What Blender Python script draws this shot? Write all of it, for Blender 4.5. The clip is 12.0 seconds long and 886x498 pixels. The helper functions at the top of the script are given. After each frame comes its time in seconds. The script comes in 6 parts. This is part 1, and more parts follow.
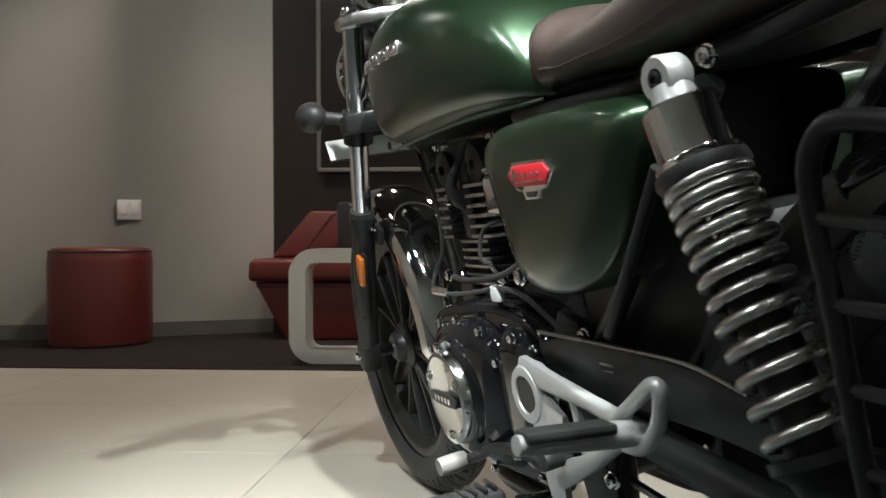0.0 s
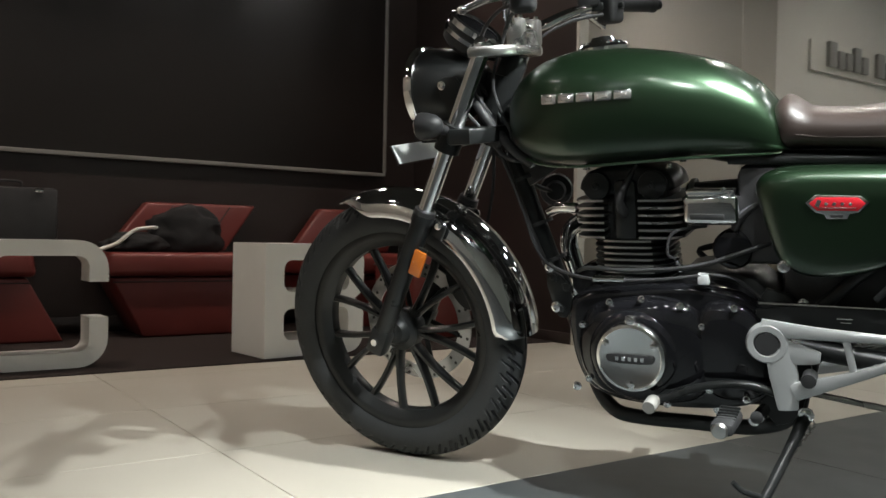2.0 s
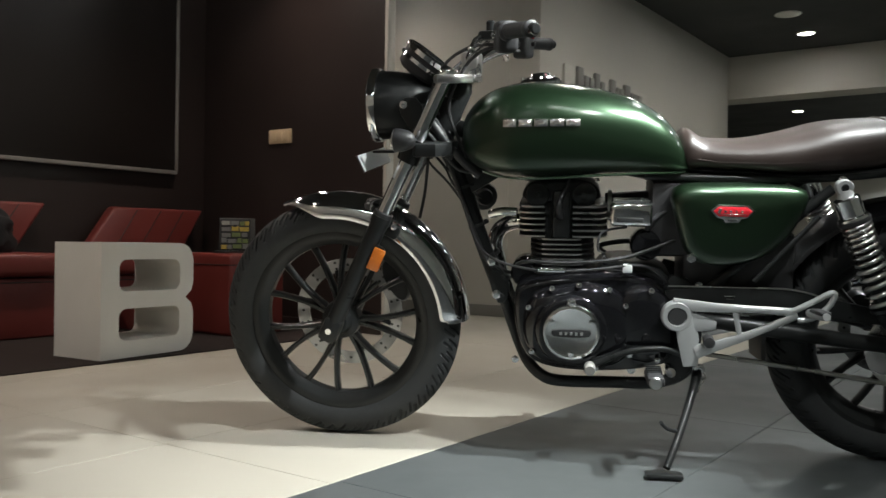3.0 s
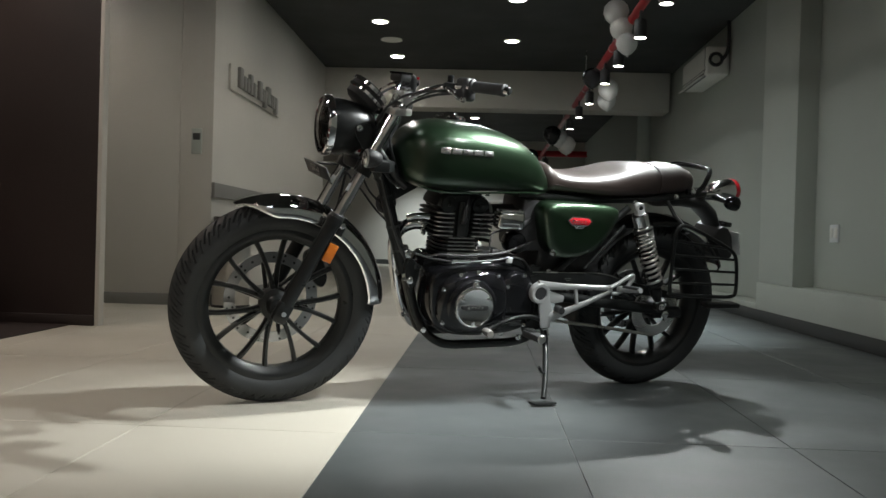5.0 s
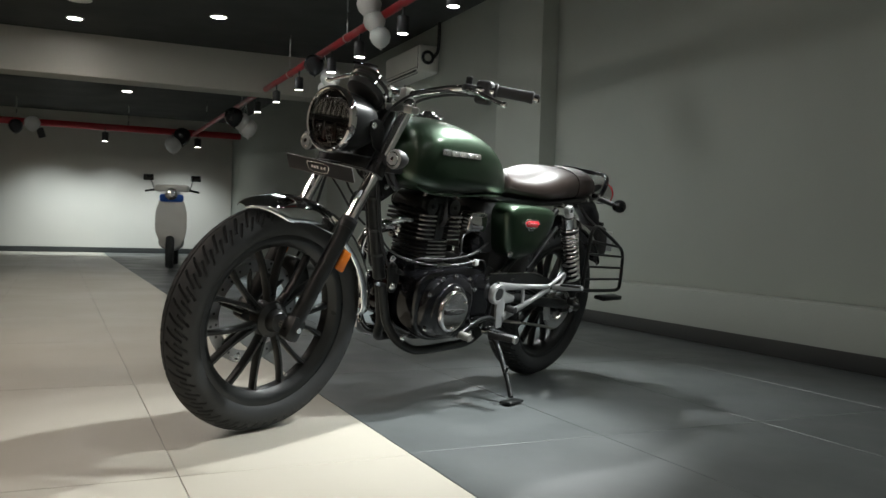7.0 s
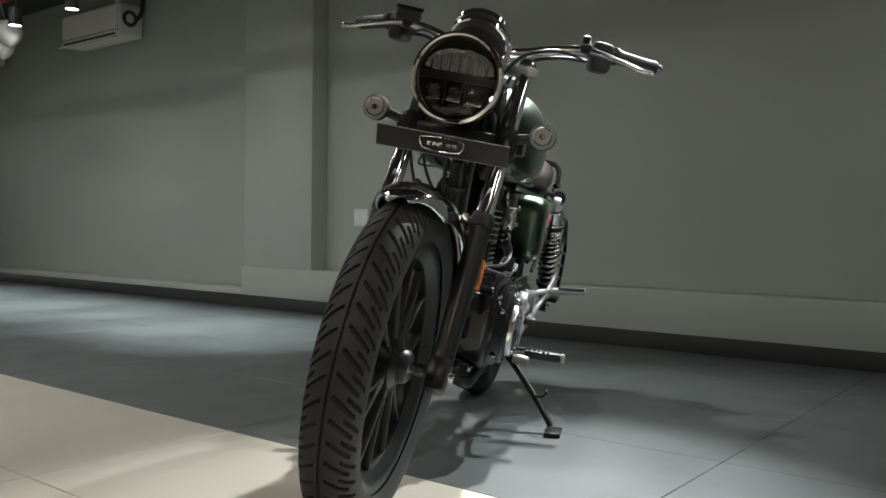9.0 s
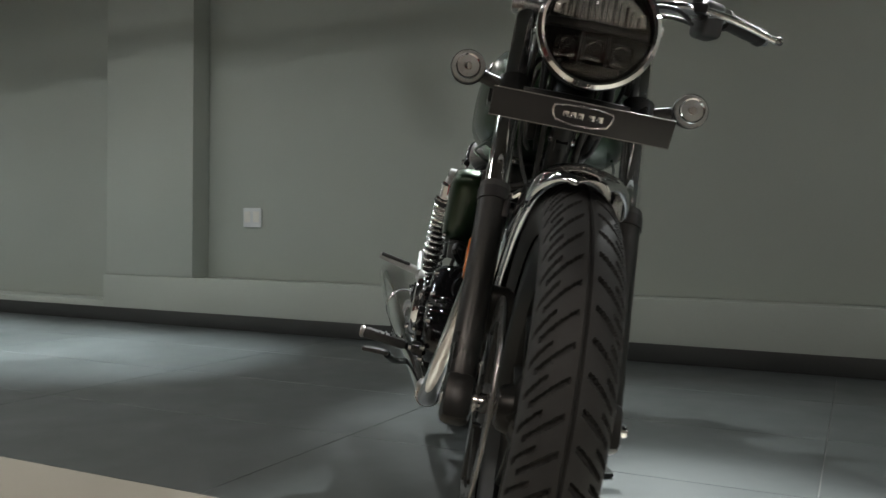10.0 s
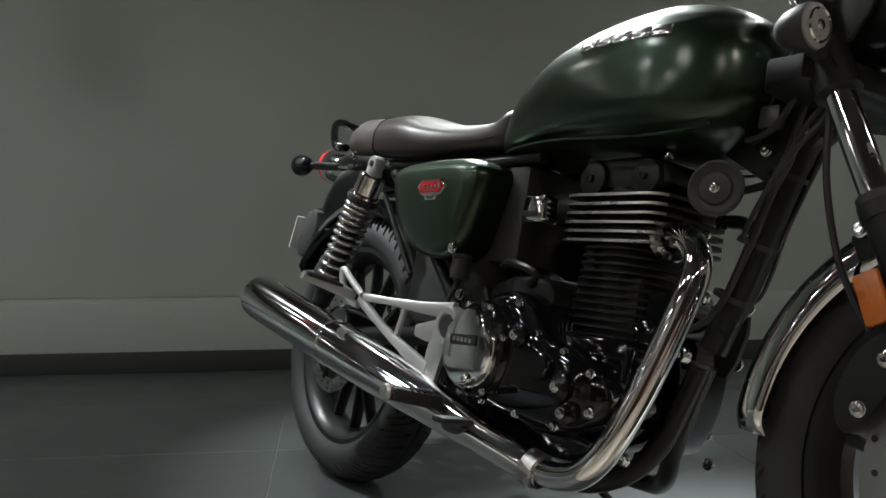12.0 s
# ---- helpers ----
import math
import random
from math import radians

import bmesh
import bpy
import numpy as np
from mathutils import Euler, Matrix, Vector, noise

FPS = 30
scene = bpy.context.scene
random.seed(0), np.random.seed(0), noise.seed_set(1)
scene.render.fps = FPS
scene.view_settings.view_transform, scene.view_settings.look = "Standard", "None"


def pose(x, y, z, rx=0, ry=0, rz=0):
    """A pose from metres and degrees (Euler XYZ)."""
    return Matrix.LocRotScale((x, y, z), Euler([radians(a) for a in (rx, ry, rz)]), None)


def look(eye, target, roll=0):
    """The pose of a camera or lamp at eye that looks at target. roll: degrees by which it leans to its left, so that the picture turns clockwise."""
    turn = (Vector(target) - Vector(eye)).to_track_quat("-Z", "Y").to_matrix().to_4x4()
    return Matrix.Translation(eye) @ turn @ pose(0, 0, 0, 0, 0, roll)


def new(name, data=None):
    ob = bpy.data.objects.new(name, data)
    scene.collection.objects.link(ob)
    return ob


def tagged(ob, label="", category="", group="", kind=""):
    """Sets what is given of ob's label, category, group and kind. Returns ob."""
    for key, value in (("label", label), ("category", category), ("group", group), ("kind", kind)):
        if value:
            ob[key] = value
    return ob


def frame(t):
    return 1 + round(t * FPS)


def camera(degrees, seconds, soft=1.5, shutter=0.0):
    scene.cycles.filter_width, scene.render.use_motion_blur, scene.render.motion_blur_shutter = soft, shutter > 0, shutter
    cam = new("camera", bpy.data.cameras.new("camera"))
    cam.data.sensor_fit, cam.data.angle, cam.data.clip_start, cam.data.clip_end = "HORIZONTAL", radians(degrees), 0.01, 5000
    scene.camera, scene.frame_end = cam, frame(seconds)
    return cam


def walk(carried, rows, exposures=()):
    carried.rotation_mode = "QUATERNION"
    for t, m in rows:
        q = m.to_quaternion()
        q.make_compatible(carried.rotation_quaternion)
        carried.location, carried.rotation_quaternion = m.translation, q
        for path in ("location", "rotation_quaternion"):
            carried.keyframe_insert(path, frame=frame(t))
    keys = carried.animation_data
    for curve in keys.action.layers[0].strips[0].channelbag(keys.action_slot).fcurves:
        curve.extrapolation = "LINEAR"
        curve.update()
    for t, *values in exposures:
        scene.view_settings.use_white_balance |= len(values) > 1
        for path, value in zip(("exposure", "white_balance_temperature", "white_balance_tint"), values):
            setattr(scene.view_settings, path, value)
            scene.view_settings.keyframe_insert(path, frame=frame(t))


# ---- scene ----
cam = camera(55.15, 12.0, shutter=0.2)
PATH = [
    (0, (-0.166, -1.264, 0.553), (-0.323, 0.730, 0.533), -0.20),
    (0.5, (-0.438, -1.283, 0.569), (-0.242, 0.706, 0.522), -0.07),
    (1, (-0.731, -1.297, 0.567), (-0.256, 0.646, 0.527), 0.16),
    (1.5, (-1.078, -1.284, 0.574), (-0.319, 0.566, 0.526), 0.40),
    (2, (-1.513, -1.180, 0.546), (-0.371, 0.463, 0.526), 1.11),
    (2.5, (-1.838, -1.085, 0.537), (-0.434, 0.339, 0.525), 0.95),
    (3, (-2.137, -0.975, 0.538), (-0.509, 0.185, 0.524), 0.86),
    (3.5, (-2.452, -0.818, 0.533), (-0.645, 0.039, 0.522), 1.08),
    (5.5, (-3.132, 0.274, 0.558), (-1.137, 0.139, 0.525), 1.39),
    (6, (-3.103, 0.607, 0.582), (-1.139, 0.233, 0.536), 1.08),
    (6.5, (-2.987, 0.917, 0.581), (-1.083, 0.306, 0.538), 1.33),
    (8.5, (-1.798, 1.717, 0.592), (-0.385, 0.302, 0.545), 1.30),
    (9, (-1.480, 1.849, 0.588), (-0.249, 0.274, 0.540), 0.79),
    (9.5, (-1.172, 1.872, 0.578), (-0.113, 0.184, 0.539), 0.70),
    (10, (-0.791, 1.744, 0.579), (0.089, -0.051, 0.541), 0.70),
    (10.5, (-0.488, 1.595, 0.573), (0.217, -0.276, 0.548), 0.85),
    (11, (-0.244, 1.533, 0.595), (0.260, -0.402, 0.558), 0.60),
    (11.5, (0.083, 1.478, 0.600), (0.206, -0.518, 0.555), 0.40),
    (12, (0.358, 1.403, 0.629), (0.090, -0.577, 0.555), 0.01),
]
walk(cam, [(t, look(eye, target, roll)) for t, eye, target, roll in PATH], ((0.0, 0.06), (1.5, 0.0), (3.5, 0.02), (5.5, -0.03), (8.5, 0.22), (9.5, 0.24), (10.5, 0.16), (11.0, 0.08), (12.0, -0.06)))

# ---- world and lamps ----
world = bpy.data.worlds.new("showroom_world")
scene.world = world
world.use_nodes = True
world.node_tree.nodes["Background"].inputs[0].default_value = (0.6, 0.65, 0.7, 1)
world.node_tree.nodes["Background"].inputs[1].default_value = 0.015


def spot(name, at, to, watts, size=70.0, blend=0.5, colour=(1, 0.95, 0.88), radius=0.03):
    data = bpy.data.lights.new(name, "SPOT")
    data.energy, data.spot_size, data.spot_blend = watts, radians(size), blend
    data.color, data.shadow_soft_size = colour, radius
    ob = new(name, data)
    ob.matrix_world = look(at, to)
    return ob


COOL, WARM = (0.90, 1.0, 1.02), (1.0, 0.79, 0.64)
CEIL = 2.69
# five lamps on the red pipe, swivelled towards the motorcycle: foot, aim, watts, cone
# the third, at x -1.35, is an unseen fill added for the left flank
TURNED = (((0.02, -1.10), (-0.45, 0.40), 370, 46), ((-0.47, -1.13), (-0.42, 0.28), 265, 46), ((-1.35, -1.13), (-0.10, -0.05), 70, 44), ((0.50, -1.12), (-0.05, -0.62), 60, 50), ((1.45, -1.13), (-0.20, -0.80), 190, 46))
for (lx, ly), (ax, ay), watts, cone in TURNED:
    spot("key_lamp", (lx, ly, 2.01), (ax, ay, 0.0), watts, cone, 0.9, (0.95, 1.0, 0.99), 0.02)
# the ceiling's downlights; the unseen pair at x -4.55 is added to brighten reflections
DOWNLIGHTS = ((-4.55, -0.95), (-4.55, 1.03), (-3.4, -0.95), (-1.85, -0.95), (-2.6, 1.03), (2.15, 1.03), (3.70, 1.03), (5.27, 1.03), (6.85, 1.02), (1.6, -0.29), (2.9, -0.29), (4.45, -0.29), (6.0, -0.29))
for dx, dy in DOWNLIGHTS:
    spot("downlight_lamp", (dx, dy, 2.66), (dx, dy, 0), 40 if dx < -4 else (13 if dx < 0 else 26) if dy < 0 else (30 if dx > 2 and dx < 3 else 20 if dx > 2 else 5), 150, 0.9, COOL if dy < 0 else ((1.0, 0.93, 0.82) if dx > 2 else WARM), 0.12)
# lamps on the red pipe, along the long wall
TRACK_X = (2.2, 3.07, 4.05, 4.85, 6.0, 7.0, 8.0)
for dx in TRACK_X[:5]:
    spot("track_lamp", (dx, -1.13, 2.0), (dx + 0.1, -1.13, 0), 330, 54, 1.0, COOL, 0.03)
# warm downlights of the seating alcove
ALCOVE = ((-2.1, 2.9), (-1.2, 2.75), (0.1, 2.75), (1.2, 2.75))
for dx, dy in ALCOVE:
    spot("alcove_lamp", (dx, dy, 2.60), (dx, dy - 0.28, 0), 40, 120, 0.9, (1.0, 0.83, 0.70), 0.05)
# a downlight in the passage beside the partition
PASSAGE = ((2.45, 3.10),)
spot("passage_lamp", (2.45, 3.10, 2.66), (2.45, 3.10, 0), 22, 150, 0.9, (1.0, 0.88, 0.74), 0.08)
# far room
for dy in (1.2, 0.2, -1.1):
    spot("far_lamp", (13.66, dy, 2.05), (14.75, dy, 0.0), 125, 96, 1.0, COOL, 0.06)
scene.view_settings.exposure = 0.0

# ---- materials ----
def nodes_of(name):
    m = bpy.data.materials.new(name)
    m.use_nodes = True
    nt = m.node_tree
    return m, nt, nt.nodes["Principled BSDF"]


def link(nt, a, b):
    nt.links.new(a, b)


def coords(nt, scale):
    tc, mp = nt.nodes.new("ShaderNodeTexCoord"), nt.nodes.new("ShaderNodeMapping")
    mp.inputs["Scale"].default_value = scale if isinstance(scale, tuple) else (scale,) * 3
    link(nt, tc.outputs["Object"], mp.inputs["Vector"])
    return mp.outputs["Vector"]


def noise_tex(nt, scale, detail=4.0, vector=None):
    n = nt.nodes.new("ShaderNodeTexNoise")
    n.inputs["Scale"].default_value, n.inputs["Detail"].default_value = scale, detail
    link(nt, vector or coords(nt, 1.0), n.inputs["Vector"])
    return n.outputs["Fac"]


def ramp(nt, fac, stops):
    r = nt.nodes.new("ShaderNodeValToRGB")
    while len(r.color_ramp.elements) < len(stops):
        r.color_ramp.elements.new(0.5)
    for e, (p, c) in zip(r.color_ramp.elements, stops):
        e.position, e.color = p, (*c, 1) if len(c) == 3 else c
    link(nt, fac, r.inputs["Fac"])
    return r.outputs["Color"]


def rng(nt, fac, lo, hi, a=0.3, b=0.7):
    r = nt.nodes.new("ShaderNodeMapRange")
    for k, v in zip(("From Min", "From Max", "To Min", "To Max"), (a, b, lo, hi)):
        r.inputs[k].default_value = v
    link(nt, fac, r.inputs["Value"])
    return r.outputs["Result"]


def bump(nt, bsdf, height, strength, distance):
    b = nt.nodes.new("ShaderNodeBump")
    b.inputs["Strength"].default_value, b.inputs["Distance"].default_value = strength, distance
    link(nt, height, b.inputs["Height"])
    link(nt, b.outputs["Normal"], bsdf.inputs["Normal"])


def mat(name, colour, rough=0.5, metal=0.0, vary=0.12, size=6.0, fine=90.0, grain=0.1, depth=0.0006, coat=0.0, rvary=0.15, spec=0.5, coat_rough=0.08):
    """A surface whose colour and gloss wander at a large and a fine scale."""
    m, nt, b = nodes_of(name)
    big, small = noise_tex(nt, size, 3.0), noise_tex(nt, fine, 5.0)
    add = nt.nodes.new("ShaderNodeMath")
    add.operation = "MULTIPLY_ADD"
    link(nt, small, add.inputs[0])
    add.inputs[1].default_value = 0.35
    link(nt, big, add.inputs[2])
    lo = tuple(max(0.0, c * (1 - vary)) for c in colour)
    hi = tuple(min(1.0, c * (1 + vary)) for c in colour)
    link(nt, ramp(nt, add.outputs[0], ((0.42, lo), (0.92, hi))), b.inputs["Base Color"])
    link(nt, rng(nt, big, rough * (1 - rvary), min(1.0, rough * (1 + rvary))), b.inputs["Roughness"])
    b.inputs["Metallic"].default_value = metal
    b.inputs["Coat Weight"].default_value = coat
    b.inputs["Coat Roughness"].default_value = coat_rough
    b.inputs["Specular IOR Level"].default_value = spec
    if grain:
        bump(nt, b, small, grain, depth)
    return m


def random_mat(name, colour, rough, vary, hue=0.0, size=3.0, grain=0.08, fine=60.0, depth=0.0006, stain=0.12, spec=0.5):
    """Tiles: each piece a little different, with stains and scuffs."""
    m, nt, b = nodes_of(name)
    info = nt.nodes.new("ShaderNodeObjectInfo")
    where = nt.nodes.new("ShaderNodeNewGeometry").outputs["Position"]
    big, small = noise_tex(nt, size, 6.0, where), noise_tex(nt, fine, 5.0, where)
    base = ramp(nt, info.outputs["Random"], ((0.0, tuple(c * (1 - vary) for c in colour)), (1.0, tuple(c * (1 + vary) for c in colour))))
    mix = nt.nodes.new("ShaderNodeMix")
    mix.data_type, mix.blend_type = "RGBA", "MULTIPLY"
    mix.inputs["Factor"].default_value = 1.0
    link(nt, base, mix.inputs["A"])
    link(nt, ramp(nt, big, ((0.3, (1 - stain,) * 3), (0.7, (1.0, 1.0, 1.0)))), mix.inputs["B"])
    link(nt, mix.outputs["Result"], b.inputs["Base Color"])
    link(nt, rng(nt, big, rough * 0.75, rough * 1.3), b.inputs["Roughness"])
    b.inputs["Specular IOR Level"].default_value = spec
    bump(nt, b, small, grain, depth)
    return m


def emitter(name, colour, strength):
    m, nt, b = nodes_of(name)
    b.inputs["Base Color"].default_value = (*colour, 1)
    b.inputs["Emission Color"].default_value = (*colour, 1)
    b.inputs["Emission Strength"].default_value = strength
    return m


def glass(name, tint=(0.95, 0.97, 0.97), rough=0.02):
    m, nt, b = nodes_of(name)
    b.inputs["Base Color"].default_value = (*tint, 1)
    b.inputs["Roughness"].default_value = rough
    b.inputs["Transmission Weight"].default_value = 1.0
    b.inputs["IOR"].default_value = 1.45
    return m


PAINT = mat("green_satin_paint", (0.015, 0.037, 0.016), 0.36, 0.85, 0.06, 3.0, 900.0, 0.02, 0.0001, 1.0, 0.08, coat_rough=0.19)
CHROME = mat("chrome", (0.86, 0.86, 0.86), 0.07, 1.0, 0.03, 9.0, 200.0, 0.01, 0.0001, 0, 0.35)
BRUSHED = mat("brushed_steel", (0.62, 0.61, 0.59), 0.28, 1.0, 0.08, 5.0, 260.0, 0.05, 0.0002)
SILVER = mat("silver_painted_alloy", (0.50, 0.51, 0.51), 0.34, 0.45, 0.06, 12.0, 260.0, 0.08, 0.0003)
BIN_STEEL = mat("bin_steel", (0.50, 0.48, 0.45), 0.36, 1.0, 0.03, 2.0, 500.0, 0.03, 0.0002, 0, 0.04)
ALLOY = mat("machined_alloy", (0.74, 0.74, 0.73), 0.15, 1.0, 0.06, 20.0, 400.0, 0.05, 0.0002)
GLOSS = mat("gloss_black_enamel", (0.006, 0.006, 0.007), 0.05, 0.0, 0.2, 14.0, 300.0, 0.006, 0.0001, 0.0)
SATIN = mat("satin_black_coating", (0.015, 0.016, 0.016), 0.32, 0.0, 0.2, 14.0, 300.0, 0.05, 0.0003, 0, 0.15, 0.3)
FENDER = mat("dark_chrome", (0.78, 0.79, 0.80), 0.06, 1.0, 0.04, 9.0, 200.0, 0.01, 0.0001, 0, 0.3)
EMBLEM = mat("bright_emblem", (0.80, 0.80, 0.80), 0.20, 1.0, 0.05, 40.0, 300.0, 0.05, 0.0002)
MATTE = mat("matte_black_plastic", (0.026, 0.026, 0.027), 0.50, 0.0, 0.2, 14.0, 400.0, 0.12, 0.0003)
DISC = mat("worn_disc_steel", (0.34, 0.34, 0.34), 0.30, 1.0, 0.08, 5.0, 260.0, 0.05, 0.0002)
RUBBER = mat("tyre_rubber", (0.029, 0.031, 0.032), 0.62, 0.0, 0.25, 8.0, 220.0, 0.2, 0.0004, 0, 0.15, 0.35)
LEATHER = mat("brown_seat_vinyl", (0.030, 0.021, 0.018), 0.40, 0.0, 0.12, 7.0, 420.0, 0.22, 0.0004, 0, 0.15, 0.5)
LEATHER_DARK = mat("dark_seat_vinyl", (0.036, 0.025, 0.022), 0.55, 0.0, 0.12, 7.0, 420.0, 0.25, 0.0004)
AMBER = mat("amber_reflector", (0.55, 0.15, 0.02), 0.25, 0.0, 0.1, 40.0, 500.0, 0.15, 0.0004, 0.4)
RED = mat("red_enamel", (0.50, 0.02, 0.03), 0.2, 0.0, 0.08, 30.0, 300.0, 0.03, 0.0002, 0.4)
CLEAR = glass("clear_lens")
LENS = mat("clear_indicator_lens", (0.34, 0.35, 0.34), 0.30, 0.0, 0.1, 60.0, 400.0, 0.2, 0.0005, 0)
WALL = mat("grey_wall_paint", (0.41, 0.44, 0.40), 0.75, 0.0, 0.05, 0.9, 120.0, 0.10, 0.0006, 0, 0.1, 0.3)
WALL_PALE = mat("pale_wall_paint", (0.56, 0.54, 0.49), 0.75, 0.0, 0.05, 0.9, 120.0, 0.10, 0.0006, 0, 0.1, 0.3)
SKIRT = mat("dark_skirting_tile", (0.045, 0.047, 0.046), 0.40, 0.0, 0.15, 2.0, 80.0, 0.05)
CEILING = mat("black_ceiling_paint", (0.045, 0.048, 0.046), 0.85, 0.0, 0.1, 1.5, 60.0, 0.1)
GREY_TILE = random_mat("grey_floor_tile", (0.074, 0.082, 0.083), 0.42, 0.012, size=2.2, stain=0.12)
CREAM_TILE = random_mat("cream_floor_tile", (0.46, 0.43, 0.365), 0.38, 0.008, size=1.6, stain=0.05)
GROUT = mat("floor_grout", (0.28, 0.28, 0.27), 0.8, 0.0, 0.15, 9.0, 200.0, 0.2)
CARPET = mat("dark_brown_carpet", (0.030, 0.022, 0.020), 0.95, 0.0, 0.25, 12.0, 500.0, 0.7, 0.003, 0, 0.05, 0.2)
LAMINATE = mat("dark_brown_laminate", (0.026, 0.018, 0.016), 0.42, 0.0, 0.18, 1.2, 60.0, 0.05)
SCREEN = mat("dark_panel", (0.012, 0.009, 0.008), 0.42, 0.0, 0.15, 1.0, 50.0, 0.02)
TRIM = mat("grey_trim", (0.22, 0.215, 0.20), 0.45, 0.0, 0.08, 4.0, 90.0, 0.05)
RED_LEATHER = mat("maroon_leather", (0.150, 0.026, 0.021), 0.42, 0.0, 0.12, 4.0, 260.0, 0.22, 0.0008)
WHITE = mat("white_lacquer", (0.78, 0.77, 0.72), 0.38, 0.0, 0.04, 4.0, 100.0, 0.04)
PLATE_WHITE = mat("white_plate", (0.70, 0.72, 0.72), 0.35, 0.0, 0.05, 9.0, 200.0, 0.04)
BEIGE = mat("beige_switch_plate", (0.60, 0.46, 0.30), 0.45, 0.0, 0.06, 8.0, 200.0, 0.05)
BLACK_CLOTH = mat("black_fabric", (0.012, 0.012, 0.013), 0.85, 0.0, 0.3, 10.0, 300.0, 0.4, 0.002)
PIPE_RED = mat("red_pipe_paint", (0.38, 0.012, 0.018), 0.4, 0.0, 0.12, 5.0, 120.0, 0.08)
BALL = mat("white_balloon", (0.62, 0.62, 0.60), 0.3, 0.0, 0.05, 4.0, 90.0, 0.02)
BALL_BLACK = mat("black_balloon", (0.02, 0.02, 0.022), 0.25, 0.0, 0.1, 4.0, 90.0, 0.02)
LIGHT = emitter("lamp_glow", (1.0, 0.98, 0.94), 70.0)
BLUE = mat("blue_paint", (0.02, 0.12, 0.55), 0.3, 0.0, 0.1, 9.0, 200.0, 0.03)

# ---- shape builders ----
def spline(xs, ys):
    """Smooth interpolation through a few values."""
    xs, ys = np.array(xs, float), np.array(ys, float)
    order = np.argsort(xs)
    xs, ys = xs[order], ys[order]
    d = np.gradient(ys, xs)
    def f(x):
        i = int(np.clip(np.searchsorted(xs, x) - 1, 0, len(xs) - 2))
        h = xs[i + 1] - xs[i]
        t = min(1.0, max(0.0, (x - xs[i]) / h))
        return float((2*t**3 - 3*t**2 + 1)*ys[i] + (t**3 - 2*t**2 + t)*h*d[i] + (3*t**2 - 2*t**3)*ys[i+1] + (t**3 - t**2)*h*d[i+1])
    return f


def catmull(pts, per=6, closed=False):
    """Points on a smooth curve through the given ones."""
    p = [Vector(q) for q in pts]
    n, out = len(p), []
    for i in range(n if closed else n - 1):
        a, b, c, d = (p[(i + k) % n] if closed else p[min(max(i + k, 0), n - 1)] for k in (-1, 0, 1, 2))
        for k in range(per):
            t = k / per
            out.append(0.5 * (2*b + (c - a)*t + (2*a - 5*b + 4*c - d)*t*t + (3*b - a - 3*c + d)*t**3))
    return out if closed else out + [p[-1]]


def loft(rings, caps=True, bm=None, ring_closed=True):
    bm = bm or bmesh.new()
    rows = [[bm.verts.new(v) for v in ring] for ring in rings]
    n = len(rows[0])
    for a, b in zip(rows, rows[1:]):
        for i in range(n if ring_closed else n - 1):
            j = (i + 1) % n
            bm.faces.new((a[i], a[j], b[j], b[i]))
    if caps:
        bm.faces.new(rows[0][::-1])
        bm.faces.new(rows[-1])
    return bm


def tube(pts, r, n=10, per=5, bm=None, smooth=True, closed=False, caps=True):
    """A round bar along a path; r: one radius, or one for each point given."""
    path = catmull(pts, per, closed) if smooth else [Vector(q) for q in pts]
    if isinstance(r, (tuple, list)):
        k = np.linspace(0, len(r) - 1, len(path))
        radii = np.interp(k, range(len(r)), r)
    else:
        radii = [r] * len(path)
    m = len(path)
    tang = [(path[(i + 1) % m if closed else min(i + 1, m - 1)] - path[i - 1 if closed else max(i - 1, 0)]).normalized() for i in range(m)]
    side = tang[0].orthogonal().normalized()
    rings = []
    for q, t, rad in zip(path, tang, (float(r_) for r_ in radii)):
        side = (side - t * side.dot(t)).normalized()
        up = t.cross(side)
        rings.append([q + rad * (math.cos(a) * side + math.sin(a) * up) for a in (2 * math.pi * k / n for k in range(n))])
    if closed:
        rings.append(rings[0])
        return loft(rings, False, bm)
    return loft(rings, caps, bm)


def lathe(profile, at=(0, 0, 0), axis=(0, 1, 0), n=40, bm=None, closed=False, ref=None):
    """Turns (radius, height) pairs about an axis."""
    bm = bm or bmesh.new()
    ax = Vector(axis).normalized()
    u = ax.orthogonal().normalized()
    w, at = ax.cross(u), Vector(at)
    rows = []
    for rad, h in profile:
        if rad < 1e-6:
            rows.append([bm.verts.new(at + ax * h)])
        else:
            rows.append([bm.verts.new(at + ax * h + rad * (math.cos(a) * u + math.sin(a) * w)) for a in (2 * math.pi * k / n for k in range(n))])
    pairs = list(zip(rows, rows[1:])) + ([(rows[-1], rows[0])] if closed else [])
    for a, b in pairs:
        for i in range(n):
            j = (i + 1) % n
            if len(a) == 1 and len(b) > 1:
                bm.faces.new((a[0], b[j], b[i]))
            elif len(b) == 1 and len(a) > 1:
                bm.faces.new((a[i], a[j], b[0]))
            elif len(a) > 1:
                bm.faces.new((a[i], a[j], b[j], b[i]))
    return bm


def rbox(c, s, bev=0.005, rot=None, seg=2, bm=None):
    """A box with rounded edges; c: centre, s: sizes."""
    one = bmesh.new()
    bmesh.ops.create_cube(one, size=1)
    bmesh.ops.scale(one, vec=s, verts=one.verts)
    if bev:
        bmesh.ops.bevel(one, geom=one.edges[:], offset=min(bev, min(s) * 0.49), segments=seg, profile=0.5, affect="EDGES")
    m = Matrix.Translation(c) @ (rot or Matrix())
    bmesh.ops.transform(one, matrix=m, verts=one.verts)
    if bm is None:
        return one
    return join(bm, one)


